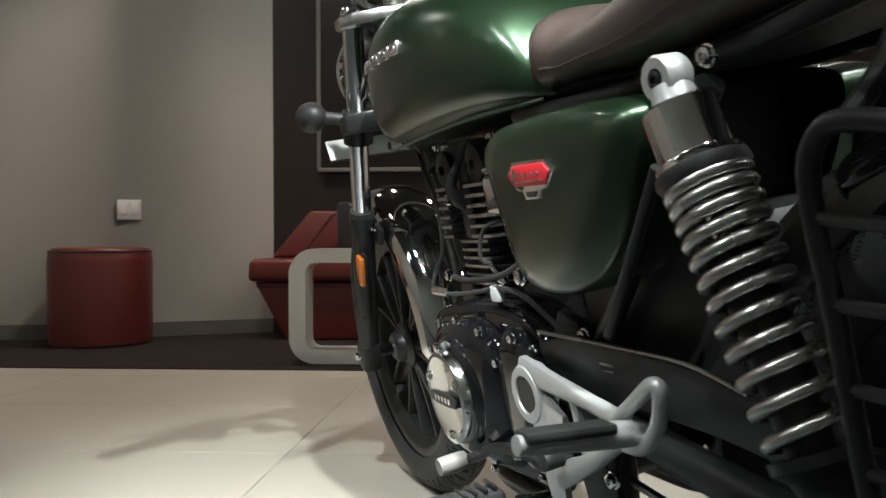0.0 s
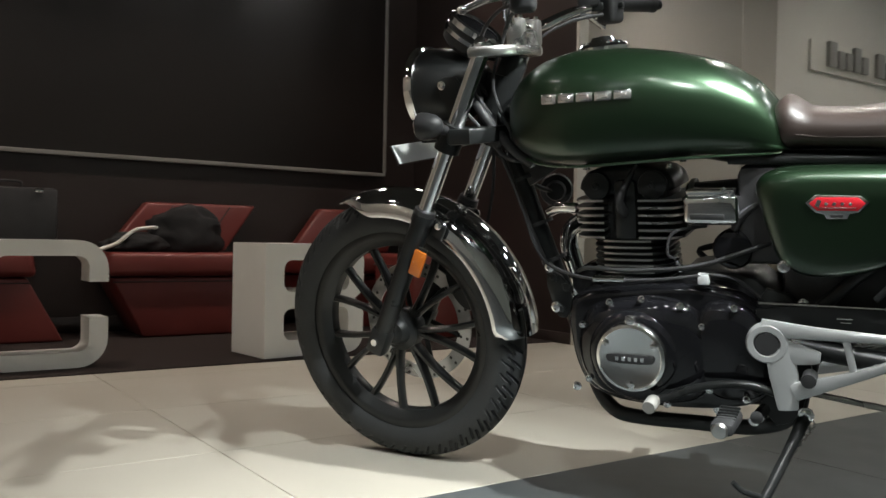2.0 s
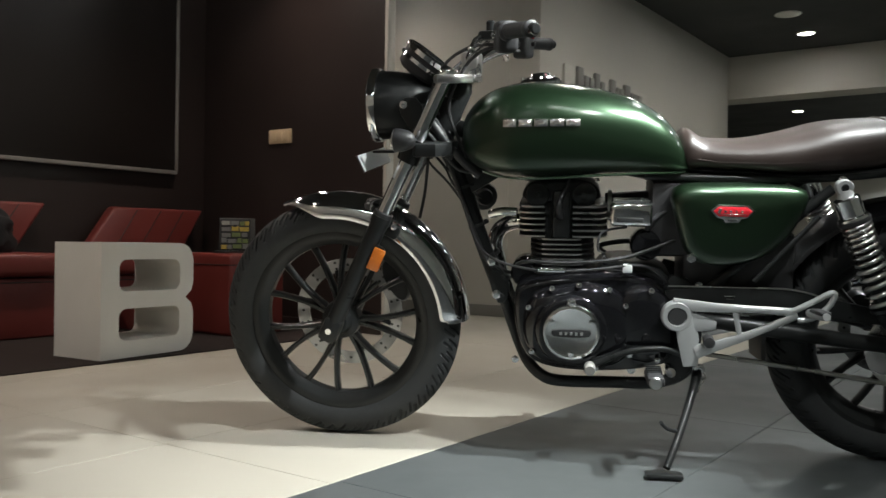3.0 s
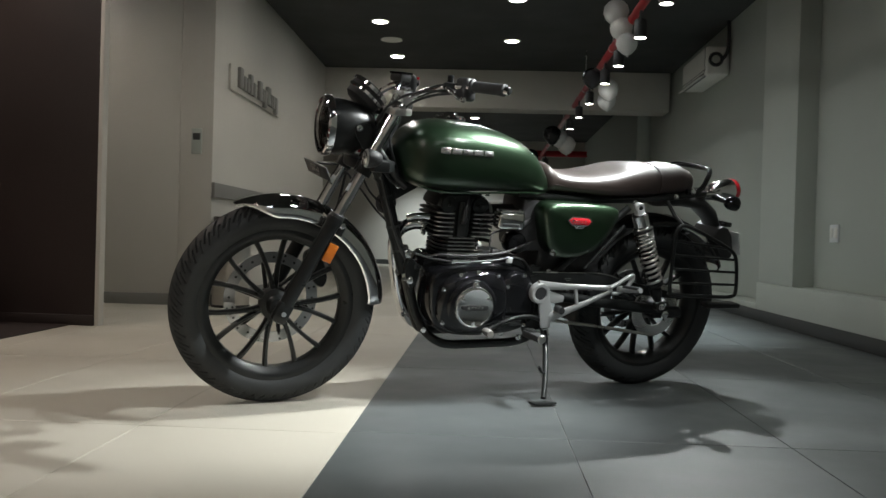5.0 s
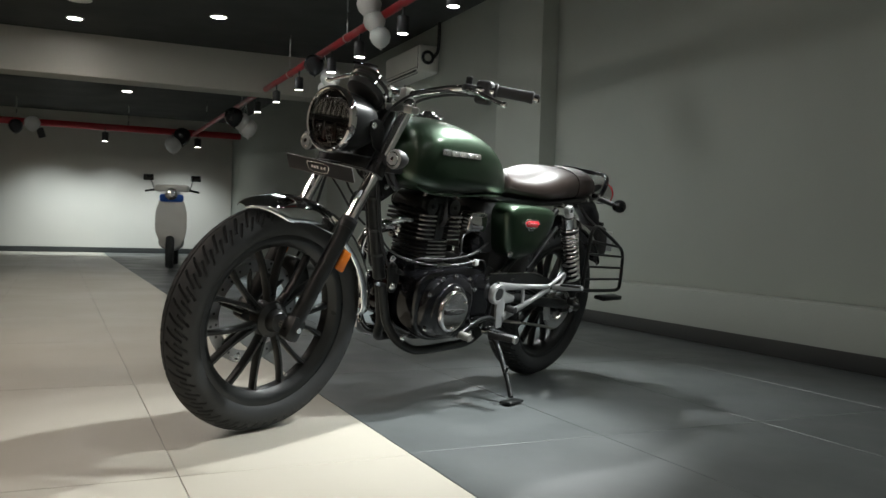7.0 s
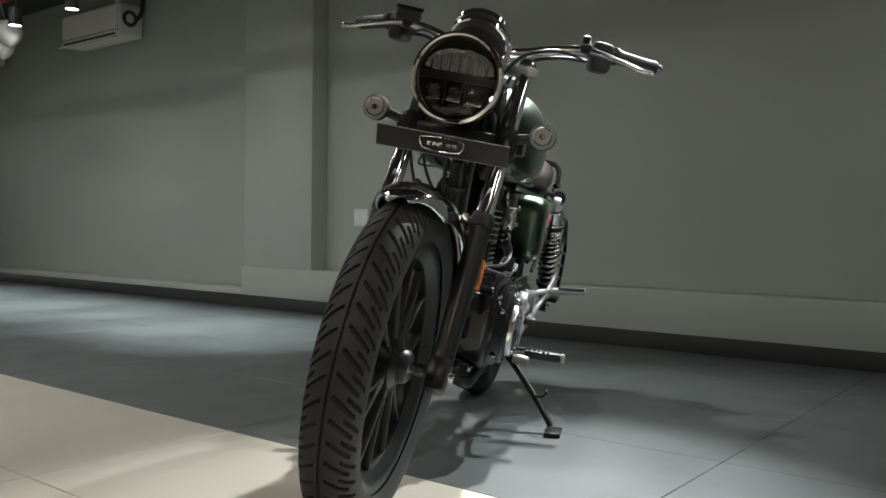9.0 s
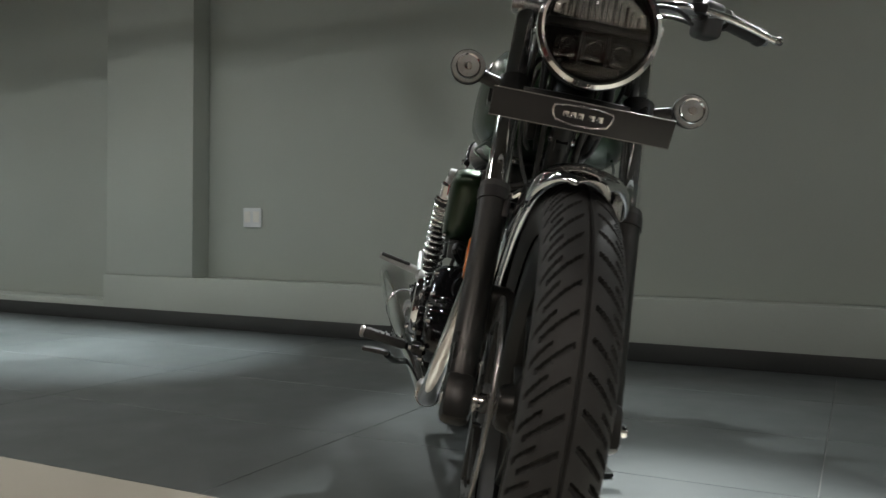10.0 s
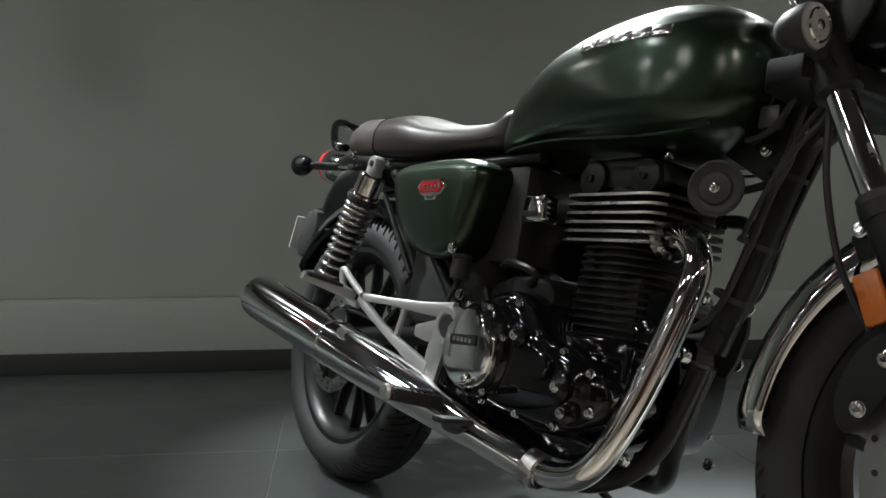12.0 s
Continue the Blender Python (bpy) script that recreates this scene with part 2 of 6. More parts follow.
def join(bm, other):
    me = bpy.data.meshes.new("tmp")
    other.to_mesh(me)
    other.free()
    bm.from_mesh(me)
    bpy.data.meshes.remove(me)
    return bm


def rounded(outline, times=2, keep=0.25):
    """Cuts the corners of a flat outline."""
    p = [np.array(q, float) for q in outline]
    for _ in range(times):
        q = []
        for a, b in zip(p, p[1:] + p[:1]):
            q += [a * (1 - keep) + b * keep, a * keep + b * (1 - keep)]
        p = q
    return p


def slab(outline, y0, y1, bev=0.003, seg=2, axis="y"):
    """A flat outline (x, z) drawn out from y0 to y1; axis z: (x, y) from z0 to z1; axis x: (y, z)."""
    put = {"y": lambda a, b, h: (a, h, b), "z": lambda a, b, h: (a, b, h), "x": lambda a, b, h: (h, a, b)}[axis]
    bm = bmesh.new()
    lo = [bm.verts.new(put(a, b, y0)) for a, b in outline]
    hi = [bm.verts.new(put(a, b, y1)) for a, b in outline]
    n = len(lo)
    f0, f1 = bm.faces.new(lo), bm.faces.new(hi[::-1])
    for i in range(n):
        j = (i + 1) % n
        bm.faces.new((lo[j], lo[i], hi[i], hi[j]))
    bmesh.ops.recalc_face_normals(bm, faces=bm.faces[:])
    if bev:
        bmesh.ops.bevel(bm, geom=list({e for f in (f0, f1) for e in f.edges}), offset=bev, segments=seg, profile=0.5, affect="EDGES")
    return bm


def puff(outline, levels, centre=None):
    """A swollen shell over a flat outline (x, z): levels of (scale, y)."""
    p = rounded(outline, 3)
    c = np.array(centre) if centre is not None else np.mean(p, axis=0)
    return loft([[(*(c + (q - c) * s)[:1], y, (c + (q - c) * s)[1]) for q in p] for s, y in levels])


def finish(bm, sharp=38.0):
    bmesh.ops.remove_doubles(bm, verts=bm.verts[:], dist=1e-6)
    bmesh.ops.recalc_face_normals(bm, faces=bm.faces[:])
    for f in bm.faces:
        f.smooth = True
    for e in bm.edges:
        e.smooth = not (len(e.link_faces) == 2 and e.calc_face_angle(0.0) > radians(sharp))
    return bm


def part(name, bm, material, parent=None, label="", sharp=38.0):
    """Links a bmesh as one mesh object, under a thing or under a part."""
    finish(bm, sharp)
    me = bpy.data.meshes.new(name)
    bm.to_mesh(me)
    bm.free()
    me.materials.append(material)
    ob = new(name, me)
    ob.parent = parent
    return tagged(ob, label)


def again(ob, m, parent=None):
    """The same mesh once more, as a part of its own."""
    o = new(ob.name.split(".")[0], ob.data)
    o.parent = parent or ob.parent
    o.matrix_local = m
    return o


def mirrored(bm):
    bmesh.ops.scale(bm, vec=(1, -1, 1), verts=bm.verts)
    bmesh.ops.reverse_faces(bm, faces=bm.faces[:])
    return bm


def bolt(parent, at, axis=(0, 1, 0), r=0.006, h=0.006, material=None):
    m = Vector(axis).to_track_quat("Z", "Y").to_matrix().to_4x4()
    key = (round(r, 4), round(h, 4), (material or CHROME).name)
    if key not in BOLTS:
        bm = lathe([(r * 1.25, 0), (r * 1.25, h * 0.3), (r, h * 0.35), (r, h * 0.9), (r * 0.8, h), (r * 0.45, h), (r * 0.4, h * 0.7), (0, h * 0.7)], axis=(0, 0, 1), n=10)
        finish(bm)
        me = bpy.data.meshes.new("bolt")
        bm.to_mesh(me)
        bm.free()
        me.materials.append(material or CHROME)
        BOLTS[key] = me
    o = new("bolt", BOLTS[key])
    o.parent = parent
    o.matrix_local = Matrix.Translation(at) @ m
    return o


BOLTS = {}

# ---- the room ----
WALL_Y, EDGE_Y, RUG_Y = -2.137, 0.314, 2.295


def boxes(name, spans, material, label="", category="", bev=0.0):
    """A piece of the setting made of boxes, each (x0, y0, z0, x1, y1, z1)."""
    bm = bmesh.new()
    for x0, y0, z0, x1, y1, z1 in spans:
        rbox(((x0 + x1) / 2, (y0 + y1) / 2, (z0 + z1) / 2), (x1 - x0, y1 - y0, z1 - z0), bev, bm=bm)
    ob = part(name, bm, material)
    return tagged(ob, label, category or "wall", kind="structure")


floor = boxes("floor", [(-5.2, -2.7, -0.20, 15.4, 4.4, -0.003)], GROUT, "grey and cream tiled showroom floor with pale joints", "floor")
# long wall: a low plinth, a panel between two recesses
boxes("wall_south", [
    (-5.2, -2.70, 0.0, 3.52, WALL_Y - 0.008, 0.29),
    (-5.2, -2.70, 0.292, 2.789, WALL_Y - 0.155, CEIL),
    (2.791, -2.70, 0.292, 3.50, WALL_Y - 0.016, CEIL),
    (3.522, -2.70, 0.0, 8.9, WALL_Y - 0.010, 0.125),
    (3.502, -2.70, 0.127, 8.9, WALL_Y - 0.20, CEIL),
    (8.902, -2.70, 0.0, 15.4, WALL_Y - 0.012, CEIL)], WALL, "matt grey painted wall with shallow recesses", "wall", 0.003)
boxes("skirting_south", [(-5.2, WALL_Y - 0.02, 0.0, 15.0, WALL_Y, 0.086)], SKIRT, "dark grey tile skirting along the wall", "skirting", 0.002)
boxes("wall_west", [(-5.4, -2.7, 0, -5.2, 3.0, CEIL)], WALL_PALE, "plain grey painted end wall", "wall")
boxes("wall_back", [(15.0, -2.13, 0, 15.2, 4.4, CEIL)], WALL_PALE, "pale wall of the far room under spotlights", "wall")
boxes("skirting_back", [(14.975, -2.1, 0, 15.0, 4.3, 0.10)], SKIRT, "dark skirting of the far wall", "skirting", 0.002)
boxes("wall_sign", [(3.20, 2.0, 0, 7.56, 2.25, CEIL), (3.20, 2.252, 0, 3.4, 4.2, CEIL)], WALL_PALE, "pale grey wall carrying a shop sign", "wall", 0.004)
boxes("skirting_sign", [(3.19, 1.985, 0, 7.56, 2.0, 0.085), (3.185, 2.0, 0, 3.20, 4.2, 0.085)], TRIM, "grey skirting below the sign wall", "skirting", 0.002)
boxes("trim_rail", [(3.195, 1.975, 0.82, 7.3, 2.0, 0.93)], TRIM, "flat grey rail along the sign wall", "wall rail", 0.004)
boxes("beam", [(7.56, -2.3, 2.21, 7.95, 2.3, CEIL - 0.004)], WALL_PALE, "pale ceiling beam across the showroom", "beam", 0.004)
boxes("wall_far_side", [(7.562, 2.3, 0, 7.95, 4.3, CEIL), (7.95, 4.2, 0, 15.2, 4.4, CEIL)], WALL_PALE, "pale side wall of the far room", "wall")
boxes("wall_passage", [(1.50, 4.2, 0, 3.4, 4.4, CEIL)], WALL_PALE, "pale wall closing the passage", "wall")
boxes("wall_alcove", [(-1.9, 3.76, 0, 1.712, 4.1, CEIL)], LAMINATE, "dark brown laminate wall behind the sofas", "wall")
boxes("wall_alcove_side", [(1.66, 2.157, 0.0, 1.712, 3.758, CEIL)], LAMINATE, "dark brown laminate partition beside the sofas", "wall")
boxes("trim_alcove", [(1.648, 2.130, 0, 1.712, 2.155, CEIL)], WALL_PALE, "pale edge strip of the dark partition", "trim", 0.002)
boxes("skirting_alcove", [(-1.6, 3.745, 0, 1.66, 3.76, 0.09), (1.645, 2.16, 0, 1.66, 3.745, 0.06)], LAMINATE, "dark brown skirting in the alcove", "skirting", 0.002)


def slanted_wall(name, pts, z0, z1, thick, material, label, category):
    bm = bmesh.new()
    for (ax, ay), (bx, by) in zip(pts, pts[1:]):
        d = Vector((bx - ax, by - ay, 0))
        n = Vector((d.y, -d.x, 0)).normalized() * thick
        if n.y < 0:
            n = -n
        lo = [Vector((ax, ay, z0)), Vector((bx, by, z0)), Vector((bx, by, z0)) + n, Vector((ax, ay, z0)) + n]
        loft([lo, [v + Vector((0, 0, z1 - z0)) for v in lo]], bm=bm)
    return tagged(part(name, bm, material), label, category, kind="structure")


SLANT = ((-1.575, 3.765), (-2.35, 3.42), (-5.25, 2.75))
slanted_wall("wall_slanted", SLANT, 0, CEIL, 0.3, WALL_PALE, "pale grey wall running aslant beside the alcove", "wall")
slanted_wall("skirting_slanted", [(x + 0.001, y - 0.014) for x, y in SLANT], 0, 0.088, 0.012, TRIM, "pale skirting of the slanted wall", "skirting")
boxes("ceiling", [(-5.4, -2.7, CEIL, 15.4, 4.4, CEIL + 0.1)], CEILING, "black painted ceiling with recessed downlights", "ceiling")
boxes("carpet", [(-5.2, RUG_Y, -0.003, 1.644, 3.745, 0.006)], CARPET, "dark brown carpet under the seating", "carpet", 0.003)


# ---- fixtures ----
def downlight(at, r=0.07, lit=True):
    x, y, z = at
    ob = part("downlight", lathe([(r * 1.28, 0), (r * 1.28, -0.008), (r * 1.02, -0.012), (r, -0.004), (r, 0.0)], at, (0, 0, 1), 24), WHITE)
    part("lens", lathe([(0, -0.006), (r * 0.98, -0.006), (r * 0.98, -0.001), (0, -0.001)], at, (0, 0, 1), 24), LIGHT if lit else WHITE, ob, "glowing round lens" if lit else "")
    return tagged(ob, "round white recessed downlight, lit, in the black ceiling" if lit else "round grey ceiling speaker, unlit", "downlight" if lit else "speaker", "ceiling downlights" if lit else "")


# the two fixtures at x -4.55 go with the added lamps, out of view
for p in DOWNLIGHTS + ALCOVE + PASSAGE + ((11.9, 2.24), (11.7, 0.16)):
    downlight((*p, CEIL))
downlight((6.04, 1.0, CEIL), 0.09, False)

pipe = part("sprinkler_pipe", tube([(-1.8, -1.13, 2.26), (15.0, -1.13, 2.26)], 0.033, 14, smooth=False), PIPE_RED)
tagged(pipe, "red painted sprinkler pipe hung below the ceiling", "pipe")
for x in (-1.6, -0.7, 0.8, 2.6, 4.4, 6.4, 9.0, 12.0):
    part("hanger", tube([(x, -1.13, 2.28), (x, -1.13, CEIL)], 0.005, 6, smooth=False), BRUSHED, pipe)
    part("clamp", lathe([(0.036, -0.012), (0.040, -0.012), (0.040, 0.012), (0.036, 0.012)], (x, -1.13, 2.26), (1, 0, 0), 14, closed=True), BRUSHED, pipe)
far_pipe = part("sprinkler_pipe", tube([(13.5, 4.1, 2.28), (13.5, -2.0, 2.28)], 0.06, 14, smooth=False), PIPE_RED)
tagged(far_pipe, "red painted pipe across the far room", "pipe")
for y in (3.5, 1.8, 0.0):
    part("hanger", tube([(13.5, y, 2.33), (13.5, y, CEIL)], 0.008, 6, smooth=False), BRUSHED, far_pipe)


def track_light(at, r=0.045, h=0.13, lit=True, up=None):
    up = up or ((0, 0, 1) if lit else (-0.2, 0.35, 1))
    ob = part("track_light", lathe([(0, h), (r * 0.9, h), (r, h - 0.01), (r, 0.0), (r * 0.92, 0.0), (r * 0.9, 0.02)], at, up, 18), MATTE)
    top_ = Vector(at) + Vector(up) * h * 0.95
    part("stem", tube([top_, (top_.x, -1.13, 2.25) if at[0] < 12 else top_ + Vector((0, 0, 0.09))], 0.009, 8, smooth=False), MATTE, ob)
    part("lens", lathe([(0, 0.004), (r * 0.88, 0.004), (r * 0.88, 0.012), (0, 0.012)], at, up, 18), LIGHT if lit else GLOSS, ob, "glowing lens" if lit else "dark lens")
    return tagged(ob, "black cylindrical spotlight, lit, under a red pipe" if lit else "black cylindrical spotlight, tilted and unlit, under a red pipe", "spotlight", "spotlights on the pipe")


for x in TRACK_X:
    track_light((x, -1.13, 2.03))
# one of these housings belongs to the added fill at x -1.35
for (lx, ly), (ax, ay), watts, cone in TURNED:
    track_light((lx, ly, 2.03), up=tuple((Vector((lx, ly, 2.03)) - Vector((ax, ay, 0))).normalized()))
for y in (2.57, 1.39, 0.39, -0.75, -1.2):
    track_light((13.42, y, 2.02), 0.06, 0.16, y < 1)

# screen on the alcove wall
panel = part("wall_screen", rbox((0.05, 3.735, 1.68), (2.70, 0.05, 1.42), 0.004), SCREEN)
tagged(panel, "large dark flat screen in a slim grey frame, switched off", "screen")
for cx, cz, sx, sz in ((0.05, 0.975, 2.70, 0.024), (0.05, 2.395, 2.70, 0.024), (-1.295, 1.685, 0.024, 1.396), (1.395, 1.685, 0.024, 1.396)):
    part("frame_strip", rbox((cx, 3.722, cz), (sx, 0.034, sz), 0.003), TRIM, panel, "slim grey frame")

plate = part("light_switch", rbox((1.655, 3.01, 1.20), (0.012, 0.20, 0.09), 0.004), BEIGE)
tagged(plate, "beige rectangular switch plate on the dark partition", "switch")
for k in (-1, 0, 1):
    part("rocker", rbox((1.647, 3.01 + 0.055 * k, 1.20), (0.006, 0.045, 0.06), 0.002), BEIGE, plate)


def socket(at, n, size=0.12):
    """A wall socket; n: the way that it faces."""
    n = Vector(n).normalized()
    m = n.to_track_quat("Y", "Z").to_matrix().to_4x4()
    ob = new("wall_socket", None)
    ob.matrix_world = Matrix.Translation(at) @ m
    part("plate", rbox((0, 0.005, 0), (size, 0.012, size * 0.88), 0.004), PLATE_WHITE, ob)
    for k in (-1, 1):
        part("outlet", rbox((0.25 * size * k, 0.012, 0.005), (size * 0.34, 0.006, size * 0.5), 0.003), WHITE, ob)
    return tagged(ob, "small white double wall socket", "socket", "wall sockets")


socket((2.45, WALL_Y - 0.155, 0.655), (0, 1, 0), 0.13)
socket((8.3, WALL_Y - 0.20, 0.60), (0, 1, 0), 0.13)
socket((-2.33, 3.424, 0.735), (0.40, -0.92, 0), 0.13)

# split air conditioner on the long wall
ac = part("air_conditioner", rbox((5.575, -2.222, 2.32), (0.95, 0.23, 0.28), 0.03, seg=3), WHITE)
tagged(ac, "off-white split air conditioner high on the wall", "air conditioner")
part("louvre", rbox((5.575, -2.095, 2.180), (0.86, 0.085, 0.012), 0.004, Matrix.Rotation(radians(-28), 4, "X")), WHITE, ac, "open air louvre")
part("outlet", rbox((5.575, -2.125, 2.196), (0.84, 0.05, 0.030), 0.004), SKIRT, ac)
part("front_seam", rbox((5.575, -2.1065, 2.235), (0.93, 0.004, 0.006), 0.001), SKIRT, ac)
part("side_seam", rbox((5.120, -2.106, 2.33), (0.006, 0.004, 0.24), 0.001), SKIRT, ac)
part("pipe_coil", tube([(5.085, -2.20 + 0.055 * math.cos(a), 2.33 + 0.055 * math.sin(a)) for a in (2 * math.pi * k / 16 for k in range(16))], 0.016, 8, 2, closed=True), MATTE, ac, "black pipe coil")
part("pipe", tube([(5.085, -2.26, 2.33), (5.07, -2.30, 2.40), (5.07, -2.31, 2.52), (5.07, -2.31, 2.69)], 0.018, 8), MATTE, ac)


# ---- signs, bin, balloons ----
sign = part("wall_sign_board", rbox((4.34, 1.988, 1.795), (1.60, 0.02, 0.20), 0.004), WALL_PALE)
tagged(sign, "raised sign of grey blocks on the pale wall", "sign")
widths = (0.105, 0.08, 0.08, 0.09, 0.08, 0.0, 0.105, 0.04, 0.09, 0.13, 0.04, 0.08, 0.09)
x = 3.70
for k, w in enumerate(widths):
    if w:
        tall = 0.165 if k in (0, 3, 6, 9) else 0.115
        low = 0.04 if k in (8, 12) else 0.0
        part("sign_block", rbox((x + w / 2, 1.962, 1.735 + (tall - low) / 2), (w * 0.86, 0.03, tall + low), 0.006), TRIM, sign, "grey raised block")
    x += (w or 0.08) + 0.014

keypad = part("wall_controller", rbox((3.192, 2.12, 1.235), (0.014, 0.078, 0.19), 0.004), WALL)
tagged(keypad, "grey upright controller plate on the wall end", "controller")
part("display", rbox((3.1845, 2.12, 1.27), (0.003, 0.056, 0.05), 0.001), SKIRT, keypad)

bin_at = (3.20, 1.835, 0.0)
bin_ = part("waste_bin", lathe([(0.0, 0.0), (0.135, 0.0), (0.138, 0.01), (0.138, 0.54), (0.132, 0.545), (0.132, 0.66), (0.125, 0.662), (0.10, 0.60), (0.0, 0.60)], bin_at, (0, 0, 1), 40), BIN_STEEL)
tagged(bin_, "brushed steel waste bin with a black top ring", "waste bin")
part("top_ring", lathe([(0.140, 0.555), (0.142, 0.56), (0.142, 0.655), (0.137, 0.672), (0.115, 0.672), (0.112, 0.655), (0.133, 0.555)], bin_at, (0, 0, 1), 40, closed=True), GLOSS, bin_, "black top ring")
part("base_ring", lathe([(0.139, 0.0), (0.141, 0.002), (0.141, 0.018), (0.137, 0.02)], bin_at, (0, 0, 1), 40, closed=True), MATTE, bin_)


def balloon(at, tie, r, material, tone):
    ob = part("balloon", lathe([(0, -1.12 * r), (0.10 * r, -1.16 * r), (0.05 * r, -1.06 * r), (0.45 * r, -0.86 * r), (0.82 * r, -0.45 * r), (0.98 * r, 0.05 * r), (0.90 * r, 0.48 * r), (0.60 * r, 0.82 * r), (0.25 * r, 0.97 * r), (0, r)], at, (0.1, 0.05, 1), 24), material)
    part("string", tube([Vector(at), Vector(tie)], 0.003, 5, smooth=False), WHITE, ob)
    return tagged(ob, f"{tone} balloon tied to the red pipe", "balloon", "balloons on the pipe")


for x, y, z, r, k in ((3.50, -1.06, 2.20, 0.09, 0), (3.52, -1.02, 2.33, 0.10, 0), (3.47, -1.10, 2.08, 0.085, 0), (5.1, -1.20, 2.02, 0.10, 0), (5.15, -1.05, 2.14, 0.10, 1), (5.2, -1.2, 1.93, 0.09, 0),
                      (8.6, -0.95, 2.02, 0.13, 1), (8.7, -1.15, 1.90, 0.13, 0), (8.65, -1.05, 1.98, 0.12, 0), (13.3, 1.55, 2.23, 0.13, 0), (13.3, 1.80, 2.17, 0.12, 1), (13.25, -0.9, 2.18, 0.16, 1), (13.25, -0.75, 2.02, 0.15, 0)):
    balloon((x, y, z), (x, -1.13, 2.25) if x < 12 else (13.5, y, 2.25), r, (BALL, BALL_BLACK)[k], ("white", "black")[k])

# ---- seating alcove ----
def lean_block(x0, x1, b0, b1, y0, y1, z0, z1, bev=0.02, back=0.0):
    """A block whose front is a leaning four-sided shape: top from x0 to x1, bottom from b0 to b1."""
    bm = slab([(b0, z0), (b1, z0), (x1, z1), (x0, z1)], y0, y1, 0)
    if back:
        for v in bm.verts:
            if v.co.z > (z0 + z1) / 2:
                v.co.y += back
    bmesh.ops.bevel(bm, geom=bm.edges[:], offset=bev, segments=3, profile=0.5, affect="EDGES")
    return bm


def sofa(x0, w):
    ob = new("sofa_module", None)
    ob.location = (x0, 3.42, 0)
    part("base", lean_block(0.02, w - 0.02, 0.19, w + 0.15, -0.07, 0.28, 0.008, 0.325, 0.012), RED_LEATHER, ob)
    part("seat", lean_block(0.0, w, -0.01, w + 0.02, -0.12, 0.30, 0.33, 0.455, 0.03), RED_LEATHER, ob)
    part("backrest", lean_block(0.27, w + 0.09, 0.05, w - 0.11, 0.16, 0.25, 0.458, 0.73, 0.018, 0.04), RED_LEATHER, ob)
    for k in range(1, 4):
        a = 0.05 + (w - 0.16) * k / 4
        part("seam", tube([(a + 0.02, 0.157, 0.475), (a + 0.20, 0.192, 0.715)], 0.003, 6, smooth=False), LEATHER_DARK, ob)
    part("front_seam", tube([(0.03, -0.073, 0.30), (w, -0.073, 0.30)], 0.003, 6, smooth=False), LEATHER_DARK, ob)
    return tagged(ob, "maroon leather sofa module with slanted sides and backrest", "sofa", "sofa row")


for x0, w in ((-1.60, 0.80), (-0.45, 0.82), (0.62, 0.84)):
    sofa(x0, w)

pouf = part("ottoman", lathe([(0, 0.008), (0.240, 0.008), (0.258, 0.02), (0.264, 0.10), (0.266, 0.45), (0.260, 0.497), (0.242, 0.518), (0.19, 0.524), (0, 0.526)], (-2.36, 3.14, 0), (0, 0, 1), 48), RED_LEATHER)
tagged(pouf, "round maroon leather ottoman on the carpet", "ottoman")
part("piping", lathe([(0.257, 0.499), (0.262, 0.496), (0.263, 0.504), (0.258, 0.507)], (-2.36, 3.14, 0), (0, 0, 1), 48, closed=True), LEATHER_DARK, pouf)
part("foot_ring", lathe([(0.248, 0.006), (0.252, 0.006), (0.252, 0.02), (0.248, 0.02)], (-2.36, 3.14, 0), (0, 0, 1), 40, closed=True), MATTE, pouf)

cube = part("cube_stool", rbox((1.16, 2.86, 0.235), (0.40, 0.42, 0.455), 0.022, seg=3), RED_LEATHER)
tagged(cube, "square maroon leather stool beside the partition", "stool")
part("seam", tube([(0.958, 2.648, 0.40), (1.362, 2.648, 0.40), (1.362, 3.072, 0.40), (0.958, 3.072, 0.40)], 0.003, 6, smooth=False, closed=True), LEATHER_DARK, cube)

mag = new("magazine_stand", None)
mag.matrix_world = pose(1.14, 2.83, 0.464, 0, 0, -42)
tagged(mag, "dark stand with a colourful collage magazine leaning on the stool", "magazine stand")
lean = Matrix.Rotation(radians(-18), 4, "X")
part("tray", rbox((0, 0.015, 0.006), (0.22, 0.13, 0.012), 0.003), MATTE, mag)
part("back_board", rbox(lean @ Vector((0.012, 0.012, 0.112)), (0.20, 0.008, 0.205), 0.002, lean), MATTE, mag)
part("prop", rbox((0.0, 0.062, 0.085), (0.02, 0.006, 0.16), 0.001, Matrix.Rotation(radians(14), 4, "X")), MATTE, mag)
part("cover", rbox(lean @ Vector((0.0, 0.0, 0.110)), (0.175, 0.006, 0.190), 0.001, lean), BLACK_CLOTH, mag, "dark printed cover")
tones = [mat("print_%s" % n, c, 0.4, 0, 0.2, 30.0, 90.0, 0.05) for n, c in (("red", (0.26, 0.04, 0.04)), ("yellow", (0.30, 0.22, 0.03)), ("grey", (0.10, 0.10, 0.10)), ("pale", (0.20, 0.20, 0.18)), ("green", (0.08, 0.11, 0.03)))]
rnd = random.Random(4)
for row in range(5):
    x = -0.078
    while x < 0.060:
        w = min(rnd.uniform(0.026, 0.062), 0.080 - x)
        part("picture", rbox(lean @ Vector((x + w / 2, -0.0040, 0.036 + 0.036 * row + rnd.uniform(-0.003, 0.003))), (w * 0.88, 0.002, rnd.uniform(0.022, 0.031)), 0.0005, lean, 1), tones[rnd.randrange(5)], mag)
        x += w
